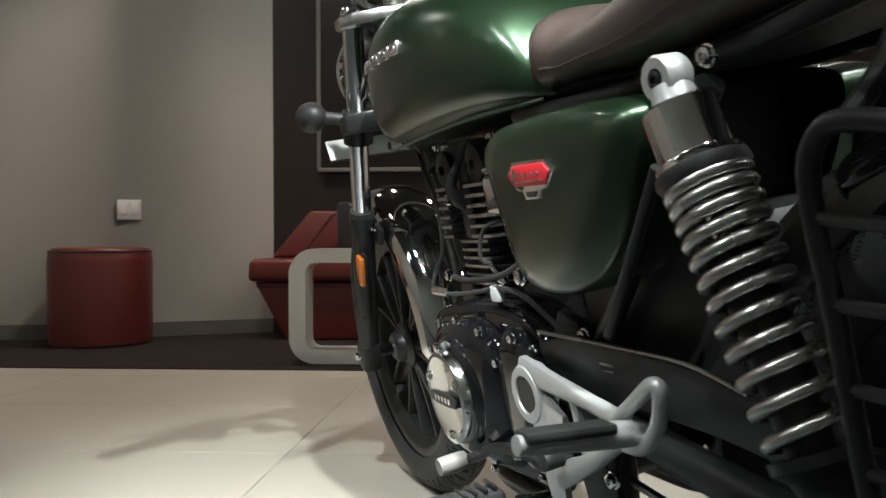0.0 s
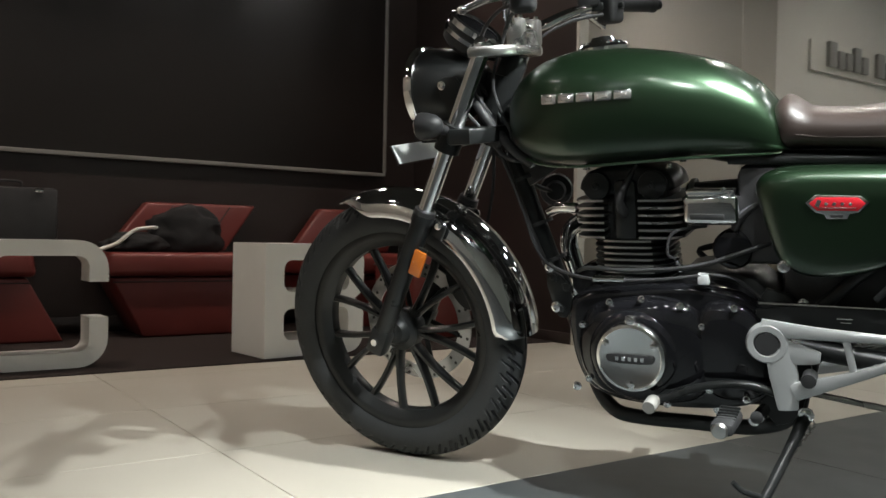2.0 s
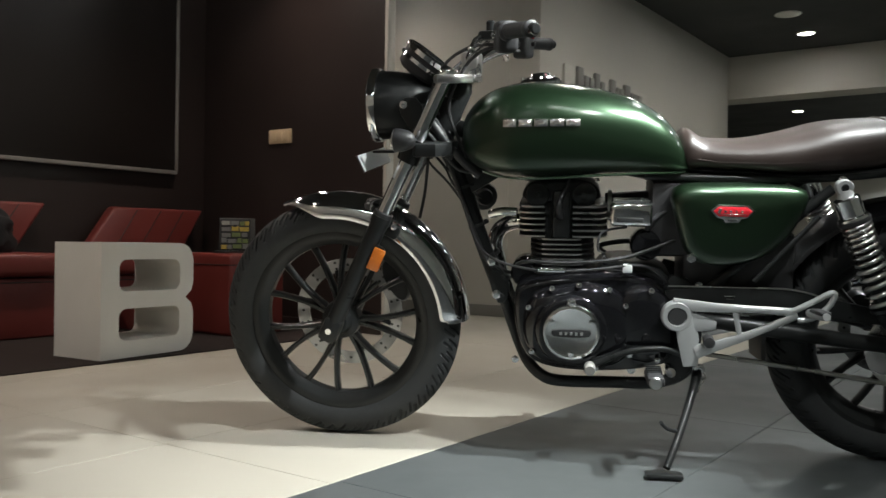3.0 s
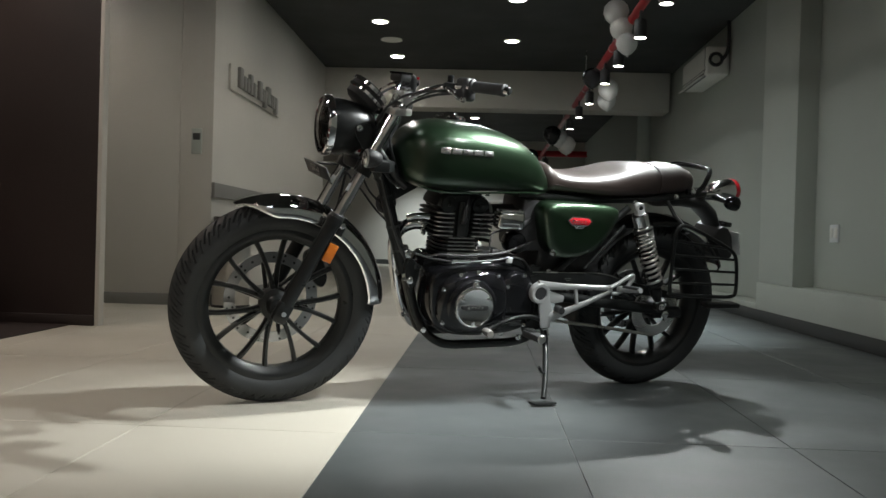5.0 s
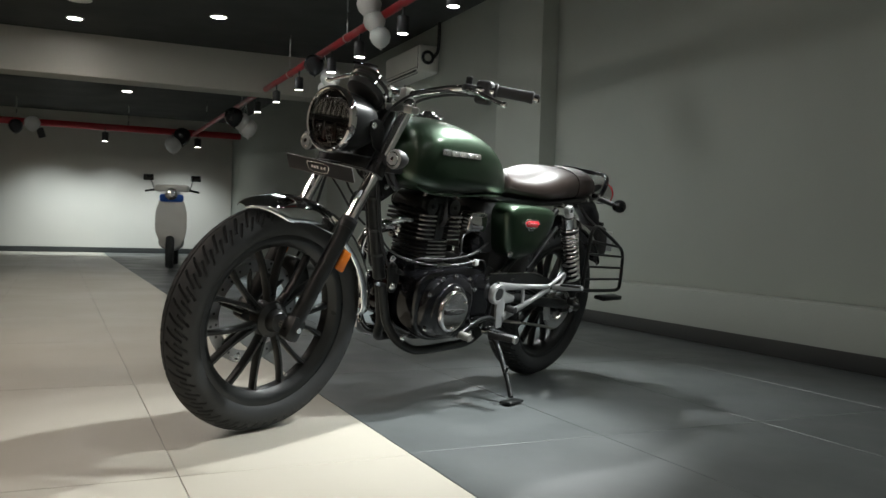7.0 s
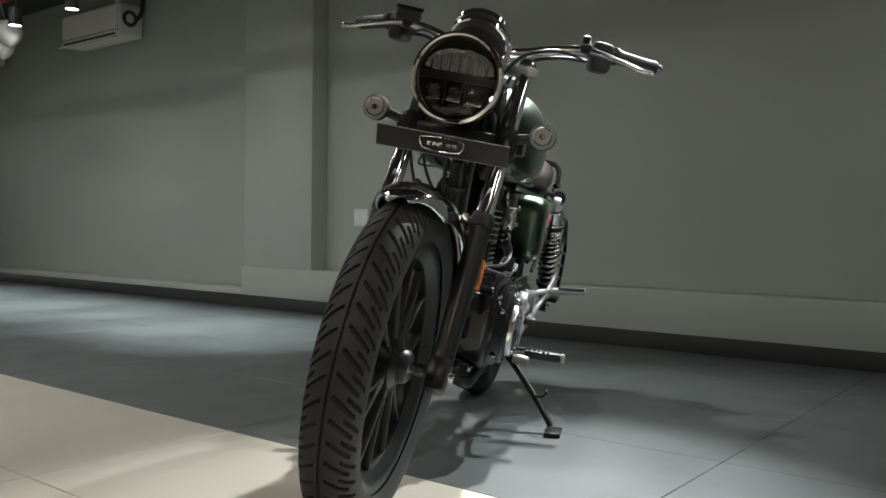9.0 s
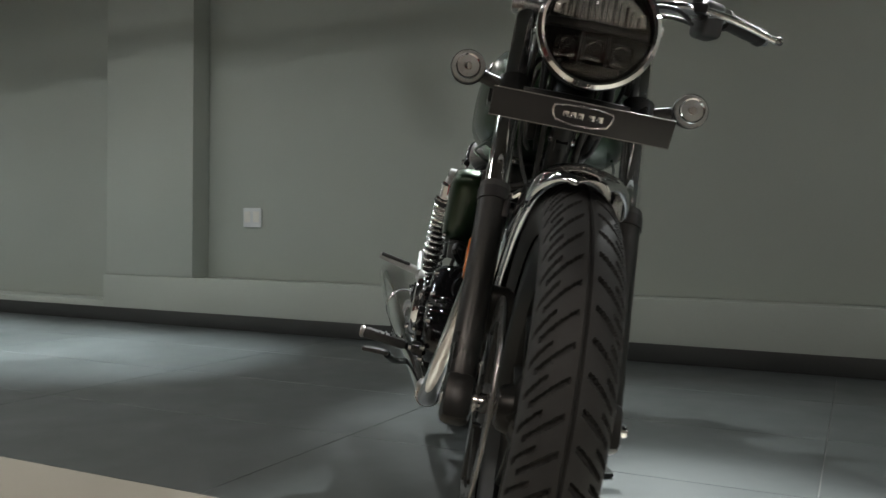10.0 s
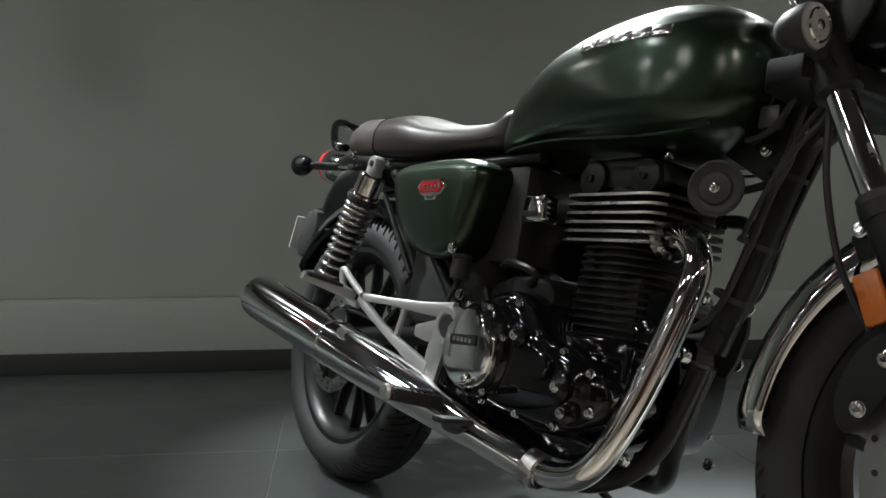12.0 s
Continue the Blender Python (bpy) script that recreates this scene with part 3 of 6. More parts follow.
case = part("hard_case", rbox((-0.90, 3.44, 0.613), (0.44, 0.14, 0.31), 0.018), MATTE)
tagged(case, "black hard case standing on the sofa", "case")
for k in (-1, 1):
    part("latch", rbox((-0.90 + 0.13 * k, 3.362, 0.752), (0.035, 0.012, 0.018), 0.003), CHROME, case, "small chrome latch")
part("handle", tube([(-0.96, 3.44, 0.766), (-0.955, 3.44, 0.795), (-0.845, 3.44, 0.795), (-0.84, 3.44, 0.766)], 0.007, 8), MATTE, case)


def lump(name, at, size, seed, material, label, category):
    """A slumped soft thing: a ball pushed in and out, flat below."""
    bm = bmesh.new()
    bmesh.ops.create_icosphere(bm, subdivisions=4, radius=1)
    for v in bm.verts:
        d = v.co.normalized()
        r = 1 + 0.28 * noise.noise(d * 1.7 + Vector((seed, 0, 0))) + 0.10 * noise.noise(d * 5.0 + Vector((0, seed, 0)))
        v.co = Vector((d.x * size[0], d.y * size[1], d.z * size[2])) * r
        v.co.z = max(v.co.z, -size[2] * 0.75)
    bmesh.ops.translate(bm, vec=Vector(at) + Vector((0, 0, size[2] * 0.75)), verts=bm.verts)
    return tagged(part(name, bm, material, sharp=80), label, category)


bag = lump("shoulder_bag", (-0.02, 3.47, 0.452), (0.22, 0.09, 0.145), 3.0, BLACK_CLOTH, "slumped black fabric shoulder bag on the sofa", "bag")
part("strap", tube([(-0.50, 3.36, 0.462), (-0.40, 3.36, 0.50), (-0.30, 3.40, 0.57), (-0.18, 3.44, 0.585), (-0.08, 3.46, 0.57)], 0.010, 8), WHITE, bag, "pale carrying strap")
lump("folded_jacket", (-0.28, 3.45, 0.452), (0.17, 0.09, 0.06), 8.0, BLACK_CLOTH, "folded black jacket on the sofa", "jacket")

# ---- standing letters ----
def round_rect(x0, z0, x1, z1, r, n=8):
    out = []
    for cx, cz, a0 in ((x1 - r, z1 - r, 0), (x0 + r, z1 - r, 90), (x0 + r, z0 + r, 180), (x1 - r, z0 + r, 270)):
        out += [(cx + r * math.cos(radians(a0 + 90 * k / n)), cz + r * math.sin(radians(a0 + 90 * k / n))) for k in range(n + 1)]
    return out


def letter_c(x, y, w, h, depth, stroke):
    o, i = round_rect(0, 0, w, h, 0.115), round_rect(stroke, stroke * 0.85, w - stroke, h - stroke * 0.85, 0.045)
    o, i = [np.array(q) for q in o], [np.array(q) for q in i]
    lo, hi = 0.20, 0.345
    # walk from the upper jaw round the left to the lower jaw
    def opened(p, right):
        pts = [q for q in p if not (q[0] > right - 1e-6 and lo < q[1] < hi)]
        start = max(range(len(pts)), key=lambda k: (pts[k][0] > right - 1e-6, -pts[k][1] if pts[k][1] > h / 2 else -9))
        pts = pts[start:] + pts[:start]
        return [np.array((right, hi))] + pts + [np.array((right, lo))]
    po, pi = opened(o, w), opened(i, w - stroke)
    bm = bmesh.new()
    rows = []
    for a, b in zip(po, pi):
        rows.append([bm.verts.new(v) for v in ((a[0], 0, a[1]), (a[0], depth, a[1]), (b[0], depth, b[1]), (b[0], 0, b[1]))])
    for p, q in zip(rows, rows[1:]):
        for k in range(4):
            bm.faces.new((p[k], p[(k + 1) % 4], q[(k + 1) % 4], q[k]))
    bm.faces.new(rows[0])
    bm.faces.new(rows[-1][::-1])
    bmesh.ops.translate(bm, vec=(x, y, 0.007), verts=bm.verts)
    return tagged(part("standing_letter", bm, WHITE), "white lacquered standing letter C on the carpet", "letter", "standing letters")


def letter_b(x, y, w, h, depth):
    """Built of a stem, three bars and two bowls, in one mesh with two holes through it."""
    s, r = 0.095, 0.085
    outer = [(0, 0), (w - r, 0)]
    outer += [(w - r + r * math.cos(radians(a)), r + r * math.sin(radians(a))) for a in range(-90, 1, 15)]
    outer += [(w, h * 0.5 - 0.07), (w - 0.012, h * 0.5 - 0.03), (w - 0.05, h * 0.5), (w - 0.012, h * 0.5 + 0.03), (w, h * 0.5 + 0.07)]
    outer += [(w - r + r * math.cos(radians(a)), h - r + r * math.sin(radians(a))) for a in range(0, 91, 15)]
    outer += [(0, h)]
    bm = slab(outer, 0, depth, 0)
    ob = part("standing_letter", bm, WHITE)
    for z0, z1 in ((0.075, h * 0.5 - 0.038), (h * 0.5 + 0.038, h - 0.075)):
        cut = slab(round_rect(s, z0, w - 0.085, z1, 0.04, 6), -0.05, depth + 0.05, 0)
        me = bpy.data.meshes.new("cut")
        bmesh.ops.recalc_face_normals(cut, faces=cut.faces[:])
        cut.to_mesh(me)
        cut.free()
        tool = bpy.data.objects.new("cut", me)
        scene.collection.objects.link(tool)
        mod = ob.modifiers.new("cut", "BOOLEAN")
        mod.operation, mod.object, mod.solver = "DIFFERENCE", tool, "EXACT"
        dg = bpy.context.evaluated_depsgraph_get()
        done = bpy.data.meshes.new_from_object(ob.evaluated_get(dg))
        ob.modifiers.clear()
        ob.data = done
        bpy.data.objects.remove(tool)
    bm = bmesh.new()
    bm.from_mesh(ob.data)
    finish(bm)
    bm.to_mesh(ob.data)
    bm.free()
    ob.matrix_world = pose(x, y, 0.007, 0, 0, 6)
    return tagged(ob, "white lacquered standing letter B on the carpet", "letter", "standing letters")


letter_c(-1.147, 2.44, 0.492, 0.512, 0.15, 0.074)
letter_b(-0.02, 2.335, 0.53, 0.512, 0.31)

# ---- parked scooter in the far room ----
sc = new("parked_scooter", None)
sc.matrix_world = pose(9.35, -0.30, 0, 0, 0, 170)
tagged(sc, "white and blue scooter parked in the far room", "scooter")
part("body", loft([[(x, w * math.cos(a), z + h * math.sin(a)) for a in (2 * math.pi * k / 16 for k in range(16))] for x, w, z, h in ((-0.75, 0.04, 0.62, 0.05), (-0.6, 0.15, 0.58, 0.15), (-0.25, 0.17, 0.52, 0.2), (0.0, 0.15, 0.36, 0.14), (0.25, 0.16, 0.32, 0.08), (0.42, 0.17, 0.45, 0.2))]), WHITE, sc)
part("apron", loft([[(x + 0.1 * (z - 0.6), w * math.cos(a), z + 0.02 * math.sin(a)) for a in (2 * math.pi * k / 16 for k in range(16))] for x, w, z in ((0.45, 0.12, 0.3), (0.5, 0.2, 0.5), (0.46, 0.2, 0.75), (0.40, 0.14, 0.95), (0.38, 0.10, 1.02))]), WHITE, sc, "white front apron")
part("side_panel", rbox((0.42, 0.0, 0.93), (0.12, 0.30, 0.10), 0.03, seg=3), BLUE, sc, "blue panel")
part("handlebar_cover", rbox((0.41, 0.0, 1.06), (0.13, 0.44, 0.09), 0.035, seg=3), WHITE, sc, "white handlebar cover")
part("seat", rbox((-0.35, 0, 0.75), (0.62, 0.26, 0.10), 0.04, seg=3), LEATHER_DARK, sc, "dark seat")
part("handlebar", tube([(0.30, 0.34, 1.02), (0.40, 0.15, 1.05), (0.42, 0, 1.05), (0.40, -0.15, 1.05), (0.30, -0.34, 1.02)], 0.014, 8), SATIN, sc)
for k in (-1, 1):
    part("mirror", rbox((0.36, 0.30 * k, 1.20), (0.03, 0.13, 0.08), 0.02, seg=3), GLOSS, sc, "round black mirror")
    part("mirror_stalk", tube([(0.36, 0.22 * k, 1.04), (0.36, 0.27 * k, 1.18)], 0.006, 6, smooth=False), SATIN, sc)
part("headlamp", lathe([(0, 0.05), (0.05, 0.04), (0.08, 0.0), (0, -0.02)], (0.52, 0, 0.98), (1, 0, 0.2), 20), CHROME, sc, "chrome-ringed headlamp")
for x in (-0.6, 0.62):
    part("wheel", lathe([(0.10, -0.04), (0.20, -0.045), (0.22, 0.0), (0.20, 0.045), (0.10, 0.04)], (x, 0, 0.222), (0, 1, 0), 28, closed=True), RUBBER, sc)

# ---- the motorcycle: x ahead, y to its left, z up; it leans on its side stand ----
bike = new("motorcycle", None)
bike.matrix_world = pose(0, 0, 0.0012, 0, 0, 116.57) @ pose(0, 0, 0, -11.17, 0, 0)
tagged(bike, "dark green roadster motorcycle leaning on its side stand", "motorcycle")
FX, FZ, RX_, RZ_ = 0.7205, 0.331, -0.7205, 0.320


def tyre_mesh(at, R, ax_y, ax_r, pitches):
    """A tyre with a chevron tread cut into its crown."""
    per, crown = 8, 72
    nt_ = per * pitches
    ang = np.concatenate([np.linspace(-2.28, -1.30, 9)[:-1], np.linspace(-1.30, 1.30, crown), np.linspace(1.30, 2.28, 9)[1:]])
    na = len(ang)
    th = np.linspace(0, 2 * math.pi, nt_, endpoint=False)
    A, T = np.meshgrid(ang, th)
    v = A / 1.25
    s = T / (2 * math.pi) * pitches
    half = np.where(v >= 0, 0.0, 0.5)
    along = s + 2.6 * np.abs(v) + half
    odd = np.mod(np.floor(along), 2.0)
    cut = 0.0055 * ((np.mod(along, 1.0) < 0.36) & (np.abs(v) > 0.16 + 0.36 * odd) & (np.abs(v) < 0.82 + 0.20 * odd))
    cut = np.maximum(cut, 0.005 * (np.abs(v) < 0.035))
    r = R - ax_r + (ax_r - cut) * np.cos(A)
    y = (ax_y - 0.6 * cut) * np.sin(A)
    r = np.where(np.abs(A) > 1.7, np.maximum(r, R - 1.86 * ax_r), r)
    x, z = r * np.cos(T), r * np.sin(T)
    verts = np.stack([x + at[0], y + at[1], z + at[2]], -1).reshape(-1, 3)
    i, j = np.meshgrid(range(nt_), range(na - 1), indexing="ij")
    k = (i + 1) % nt_
    faces = np.stack([i * na + j, i * na + j + 1, k * na + j + 1, k * na + j], -1).reshape(-1, 4)
    me = bpy.data.meshes.new("tyre")
    me.from_pydata(verts.tolist(), [], faces.tolist())
    me.update()
    flat = [not (8 <= p.index % (na - 1) < na - 9) for p in me.polygons]
    me.polygons.foreach_set("use_smooth", flat)
    me.materials.append(RUBBER)
    return me


def wheel(name, at, R, ax_y, ax_r, rim_w, pitches, phase, hub_w):
    x, _, z = at
    Rr = R - 1.80 * ax_r
    prof = [(Rr - 0.004, -rim_w), (Rr + 0.009, -rim_w), (Rr + 0.010, -rim_w + 0.006), (Rr - 0.006, -rim_w + 0.012), (Rr - 0.012, -rim_w * 0.35), (Rr - 0.012, rim_w * 0.35), (Rr - 0.006, rim_w - 0.012), (Rr + 0.010, rim_w - 0.006), (Rr + 0.009, rim_w), (Rr - 0.004, rim_w), (Rr - 0.014, rim_w * 0.86), (Rr - 0.030, rim_w * 0.4), (Rr - 0.032, 0), (Rr - 0.030, -rim_w * 0.4), (Rr - 0.014, -rim_w * 0.86)]
    ob = part(name, lathe(prof, at, (0, 1, 0), 96, closed=True), SATIN, bike, "black cast alloy wheel", 30)
    t = new("tyre", tyre_mesh(at, R, ax_y, ax_r, pitches))
    t.parent = ob
    tagged(t, "black tyre with a chevron tread")
    part("hub", lathe([(0.0, -hub_w), (0.026, -hub_w), (0.032, -hub_w + 0.006), (0.036, -hub_w * 0.6), (0.052, -0.02), (0.055, 0), (0.052, 0.02), (0.036, hub_w * 0.6), (0.032, hub_w - 0.006), (0.026, hub_w), (0.0, hub_w)], at, (0, 1, 0), 32), SATIN, ob)
    step = 360 / 14
    first = None
    for k in range(14):
        a_end = radians(phase + step * k)
        a_root = radians(phase + step * (k + (0.34 if k % 2 == 0 else -0.34)))
        if first is None or k < 2:
            rings = []
            for f in np.linspace(0, 1, 6):
                rr = 0.045 + (Rr - 0.022 - 0.045) * f
                a = a_root * (1 - f) + a_end * f
                c = Vector((x + rr * math.cos(a), 0, z + rr * math.sin(a)))
                tan = Vector((-math.sin(a), 0, math.cos(a)))
                w, d = 0.0085 - 0.0018 * math.sin(math.pi * f), 0.017 - 0.004 * f
                rings.append([c + tan * (w * p) + Vector((0, d * q, 0)) for p, q in ((-1, -0.6), (-0.5, -1), (0.5, -1), (1, -0.6), (1, 0.6), (0.5, 1), (-0.5, 1), (-1, 0.6))])
            first = first or {}
            first[k] = part("spoke", loft(rings), SATIN, ob)
        else:
            m = Matrix.Translation(at) @ Matrix.Rotation(-radians(step * (k - k % 2)), 4, "Y") @ Matrix.Translation(-Vector(at))
            again(first[k % 2], m, ob)
    return ob


def disc(parent, at, y, r_out, r_in, holes, name="brake_disc"):
    n, bm = holes * 6, bmesh.new()
    ob = part(name, lathe([(r_in, y - 0.0022), (r_out - 0.001, y - 0.0022), (r_out, y), (r_out - 0.001, y + 0.0022), (r_in, y + 0.0022)], at, (0, 1, 0), 90, closed=True), DISC, parent, "drilled steel brake disc")
    for k in range(holes):
        a = 2 * math.pi * k / holes
        for rr in ((r_in + 0.010, r_out - 0.009) if k % 2 else ((r_in + r_out) / 2,)):
            lathe([(0, y + 0.0026), (0.0042, y + 0.0026), (0.0042, y - 0.0026), (0, y - 0.0026)], (at[0] + rr * math.cos(a), 0, at[2] + rr * math.sin(a)), (0, 1, 0), 8, bm)
    h = part("drillings", bm, MATTE, parent)
    tagged(h, kind="stuff")
    for k in range(6):
        a = 2 * math.pi * k / 6
        c, s = math.cos(a), math.sin(a)
        part("disc_carrier_arm", tube([(at[0] + 0.04 * c, y, at[2] + 0.04 * s), (at[0] + (r_in + 0.006) * math.cos(a + 0.25), y, at[2] + (r_in + 0.006) * math.sin(a + 0.25))], 0.007, 8, smooth=False), SATIN, parent)
    return ob


front_wheel = wheel("front_wheel", (FX, 0, FZ), 0.331, 0.052, 0.050, 0.036, 108, -85.0, 0.05)
disc(front_wheel, (FX, 0, FZ), -0.070, 0.155, 0.118, 24)
rear_wheel = wheel("rear_wheel", (RX_, 0, RZ_), 0.320, 0.065, 0.050, 0.048, 104, -88.0, 0.09)
disc(rear_wheel, (RX_, 0, RZ_), -0.085, 0.120, 0.088, 20)
part("sprocket", lathe([(0.06, 0.080), (0.098, 0.080), (0.104, 0.084), (0.098, 0.088), (0.06, 0.088)], (RX_, 0, RZ_), (0, 1, 0), 76, closed=True), BRUSHED, rear_wheel, "steel rear sprocket")

# ---- fork ----
RK = Vector((-math.sin(radians(26.0)), 0, math.cos(radians(26.0))))
def fork_at(z, y=0.0, back=0.0):
    """A place on the fork's line at a height; back: metres behind it."""
    return Vector((FX - (z - FZ) * math.tan(radians(26.0)) - back, y, z))


fork = part("front_fork", tube([fork_at(0.80, -0.13), fork_at(0.80, 0.13)], 0.02, 12, smooth=False), SATIN, bike, "telescopic fork with chrome tubes and black legs")
for s in (1, -1):
    y = 0.106 * s
    part("fork_tube", tube([fork_at(0.60, y), fork_at(0.985, y)], 0.0188, 20, smooth=False), CHROME, fork, "chrome fork tube")
    part("fork_leg", tube([fork_at(0.305, y), fork_at(0.315, y), fork_at(0.40, y), fork_at(0.60, y), fork_at(0.617, y), fork_at(0.635, y)], (0.018, 0.0215, 0.0225, 0.0230, 0.0262, 0.0262), 20, 3), SATIN, fork, "black fork leg")
    part("dust_seal", lathe([(0.0192, 0), (0.0250, 0.0), (0.0245, 0.012), (0.0192, 0.014)], fork_at(0.634, y), RK, 20, closed=True), MATTE, fork)
    part("fork_cap", lathe([(0, 0.024), (0.012, 0.024), (0.018, 0.018), (0.0215, 0.012), (0.0215, 0.0), (0, 0)], fork_at(0.984, y), RK, 20), ALLOY, fork, "alloy fork cap")
    part("axle_clamp", rbox(fork_at(0.33, y), (0.05, 0.044, 0.07), 0.012, Matrix.Rotation(radians(-26), 4, "Y")), SATIN, fork)
    part("reflector", rbox(fork_at(0.525, 0.126 * s, 0.038), (0.032, 0.010, 0.062), 0.004, Matrix.Rotation(radians(-24), 4, "Y")), AMBER, fork, "amber side reflector")
    part("reflector_bracket", rbox(fork_at(0.545, 0.116 * s, 0.020), (0.05, 0.006, 0.04), 0.002, Matrix.Rotation(radians(-24), 4, "Y")), SATIN, fork)
    part("fender_bracket", rbox(fork_at(0.60, 0.085 * s, 0.02), (0.07, 0.012, 0.035), 0.004, Matrix.Rotation(radians(-26), 4, "Y")), SATIN, fork)
    bolt(fork, fork_at(0.607, 0.094 * s, 0.040), (0, s, 0), 0.008, 0.008)
    part("upper_sleeve", tube([fork_at(0.775, y), fork_at(0.83, y)], 0.0285, 18, smooth=False), SATIN, fork)
part("front_axle", lathe([(0, 0.137), (0.008, 0.137), (0.009, 0.134), (0.009, 0.128), (0.014, 0.126), (0.014, -0.13), (0.0, -0.132)], (FX, 0, FZ), (0, 1, 0), 16), CHROME, fork, "chrome axle end")
part("lower_yoke", slab(rounded([(0.40, -0.145), (0.50, -0.145), (0.525, 0.0), (0.50, 0.145), (0.40, 0.145), (0.385, 0.0)], 1), 0.788, 0.822, 0.006, axis="z"), SATIN, fork)
part("upper_yoke", slab(rounded([(0.375, -0.135), (0.435, -0.135), (0.425, -0.06), (0.40, 0.0), (0.425, 0.06), (0.435, 0.135), (0.375, 0.135), (0.33, 0.05), (0.33, -0.05)], 1), 0.966, 0.988, 0.006, axis="z"), BRUSHED, fork, "silver upper yoke")
part("steering_stem", lathe([(0.03, 0.0), (0.03, 0.17), (0.022, 0.19), (0, 0.19)], (0.455, 0, 0.80), RK, 20), SATIN, fork)
part("stem_nut", lathe([(0.017, 0), (0.017, 0.012), (0.010, 0.018), (0, 0.018)], (0.373, 0, 0.987), RK, 6), CHROME, fork)
# brake caliper behind the right leg
cal = part("front_caliper", puff([(0.555, 0.36), (0.60, 0.40), (0.625, 0.47), (0.60, 0.50), (0.56, 0.47), (0.535, 0.40)], [(0.9, -0.045), (1, -0.055), (1, -0.095), (0.9, -0.105)]), SATIN, bike, "black front brake caliper")
bolt(cal, (0.575, -0.105, 0.40), (0, -1, 0), 0.008, 0.006)
bolt(cal, (0.60, -0.105, 0.46), (0, -1, 0), 0.008, 0.006)
part("hose", tube([(0.57, -0.09, 0.49), (0.53, -0.10, 0.56), (0.505, -0.11, 0.66), (0.49, -0.10, 0.76), (0.47, -0.08, 0.85)], 0.0045, 8), MATTE, cal)


def fender(at, r, half, a0, a1, n=44, crown=0.022, thick=0.0028, flare=0.0, taper=0.0, lip=0.0):
    """A mudguard: an arc of sheet, crowned across, with rolled edges."""
    prof = []
    for k in np.linspace(-1, 1, 19):
        a = math.radians(112) * k
        prof.append((half * math.sin(a) * (1.0 if abs(k) < 0.8 else 1.0 + 0.5 * (abs(k) - 0.8)), r - crown * (1 - math.cos(a))))
    back = [(y * 0.955, rr - thick) for y, rr in prof[::-1]]
    rings = []
    for f in np.linspace(0, 1, n):
        a = radians(a0 + (a1 - a0) * f)
        edge = 0.80 + 0.20 * math.sin(math.pi / 2 * min(1.0, min(f, 1 - f) / 0.045))
        depth = 1.0
        if lip:  # the skirts rise and draw in towards a rounded front tip
            g = min(1.0, f / lip)
            depth, edge = 0.16 + 0.84 * g * g * (3 - 2 * g), 0.30 + 0.70 * math.sin(math.pi / 2 * min(1.0, g * 1.15)) if f < 0.5 else edge
        rings.append([(at[0] + (r - (r - rr) * depth + flare * f * f) * math.cos(a), at[1] + y * edge * (1 + taper * f), at[2] + (r - (r - rr) * depth + flare * f * f) * math.sin(a)) for y, rr in prof + back])
    return loft(rings)


ff = part("front_fender", fender((FX, 0, FZ), 0.357, 0.066, 65, 178.0, 48, 0.048, taper=0.22, lip=0.19), FENDER, bike, "chrome front mudguard", 50)
part("fender_stay", tube([(0.60, 0.066, 0.642), (0.585, 0.082, 0.628), (0.55, 0.09, 0.615)], 0.006, 8), CHROME, ff)
part("fender_stay", tube([(0.60, -0.066, 0.642), (0.585, -0.082, 0.628), (0.55, -0.09, 0.615)], 0.006, 8), CHROME, ff)

# ---- headlamp ----
HX, HZ = 0.600, 0.912
lamp = part("headlamp", lathe([(0.088, 0.0), (0.089, -0.01), (0.087, -0.05), (0.080, -0.09), (0.065, -0.125), (0.042, -0.15), (0.0, -0.162)], (HX, 0, HZ), (1, 0, 0), 56), SATIN, bike, "round headlamp in a black shell with a chrome ring")
part("ring", lathe([(0.086, -0.012), (0.095, -0.010), (0.0965, 0.0), (0.095, 0.010), (0.089, 0.014), (0.085, 0.012), (0.084, 0.0)], (HX, 0, HZ), (1, 0, 0), 64, closed=True), CHROME, lamp, "chrome lamp ring")
part("glass", lathe([(0.085, 0.004), (0.075, 0.011), (0.05, 0.018), (0.025, 0.021), (0.0, 0.022), (0.0, 0.0185), (0.025, 0.0175), (0.05, 0.0145), (0.075, 0.0075), (0.084, 0.002)], (HX, 0, HZ), (1, 0, 0), 48), CLEAR, lamp, "clear domed glass")
part("bowl", lathe([(0.084, 0.0), (0.078, -0.03), (0.07, -0.04), (0.0, -0.042)], (HX, 0, HZ), (1, 0, 0), 48), SATIN, lamp)
part("middle_bar", rbox((HX - 0.010, 0, HZ + 0.000), (0.02, 0.158, 0.013), 0.003), MATTE, lamp)
part("upper_module", slab(rounded([(-0.066, HZ + 0.008), (0.066, HZ + 0.008), (0.062, HZ + 0.034), (0.034, HZ + 0.054), (-0.034, HZ + 0.054), (-0.062, HZ + 0.034)], 1), HX - 0.034, HX - 0.026, 0.002, axis="x"), BRUSHED, lamp, "bright reflector module")
for k in range(13):
    y = -0.054 + 0.009 * k
    tall = 0.040 - 0.0000075 * (y * 1000) ** 2
    part("upper_rib", rbox((HX - 0.020, y, HZ + 0.009 + tall / 2), (0.014, 0.0042, tall), 0.0015), ALLOY if k % 2 else CLEAR, lamp)
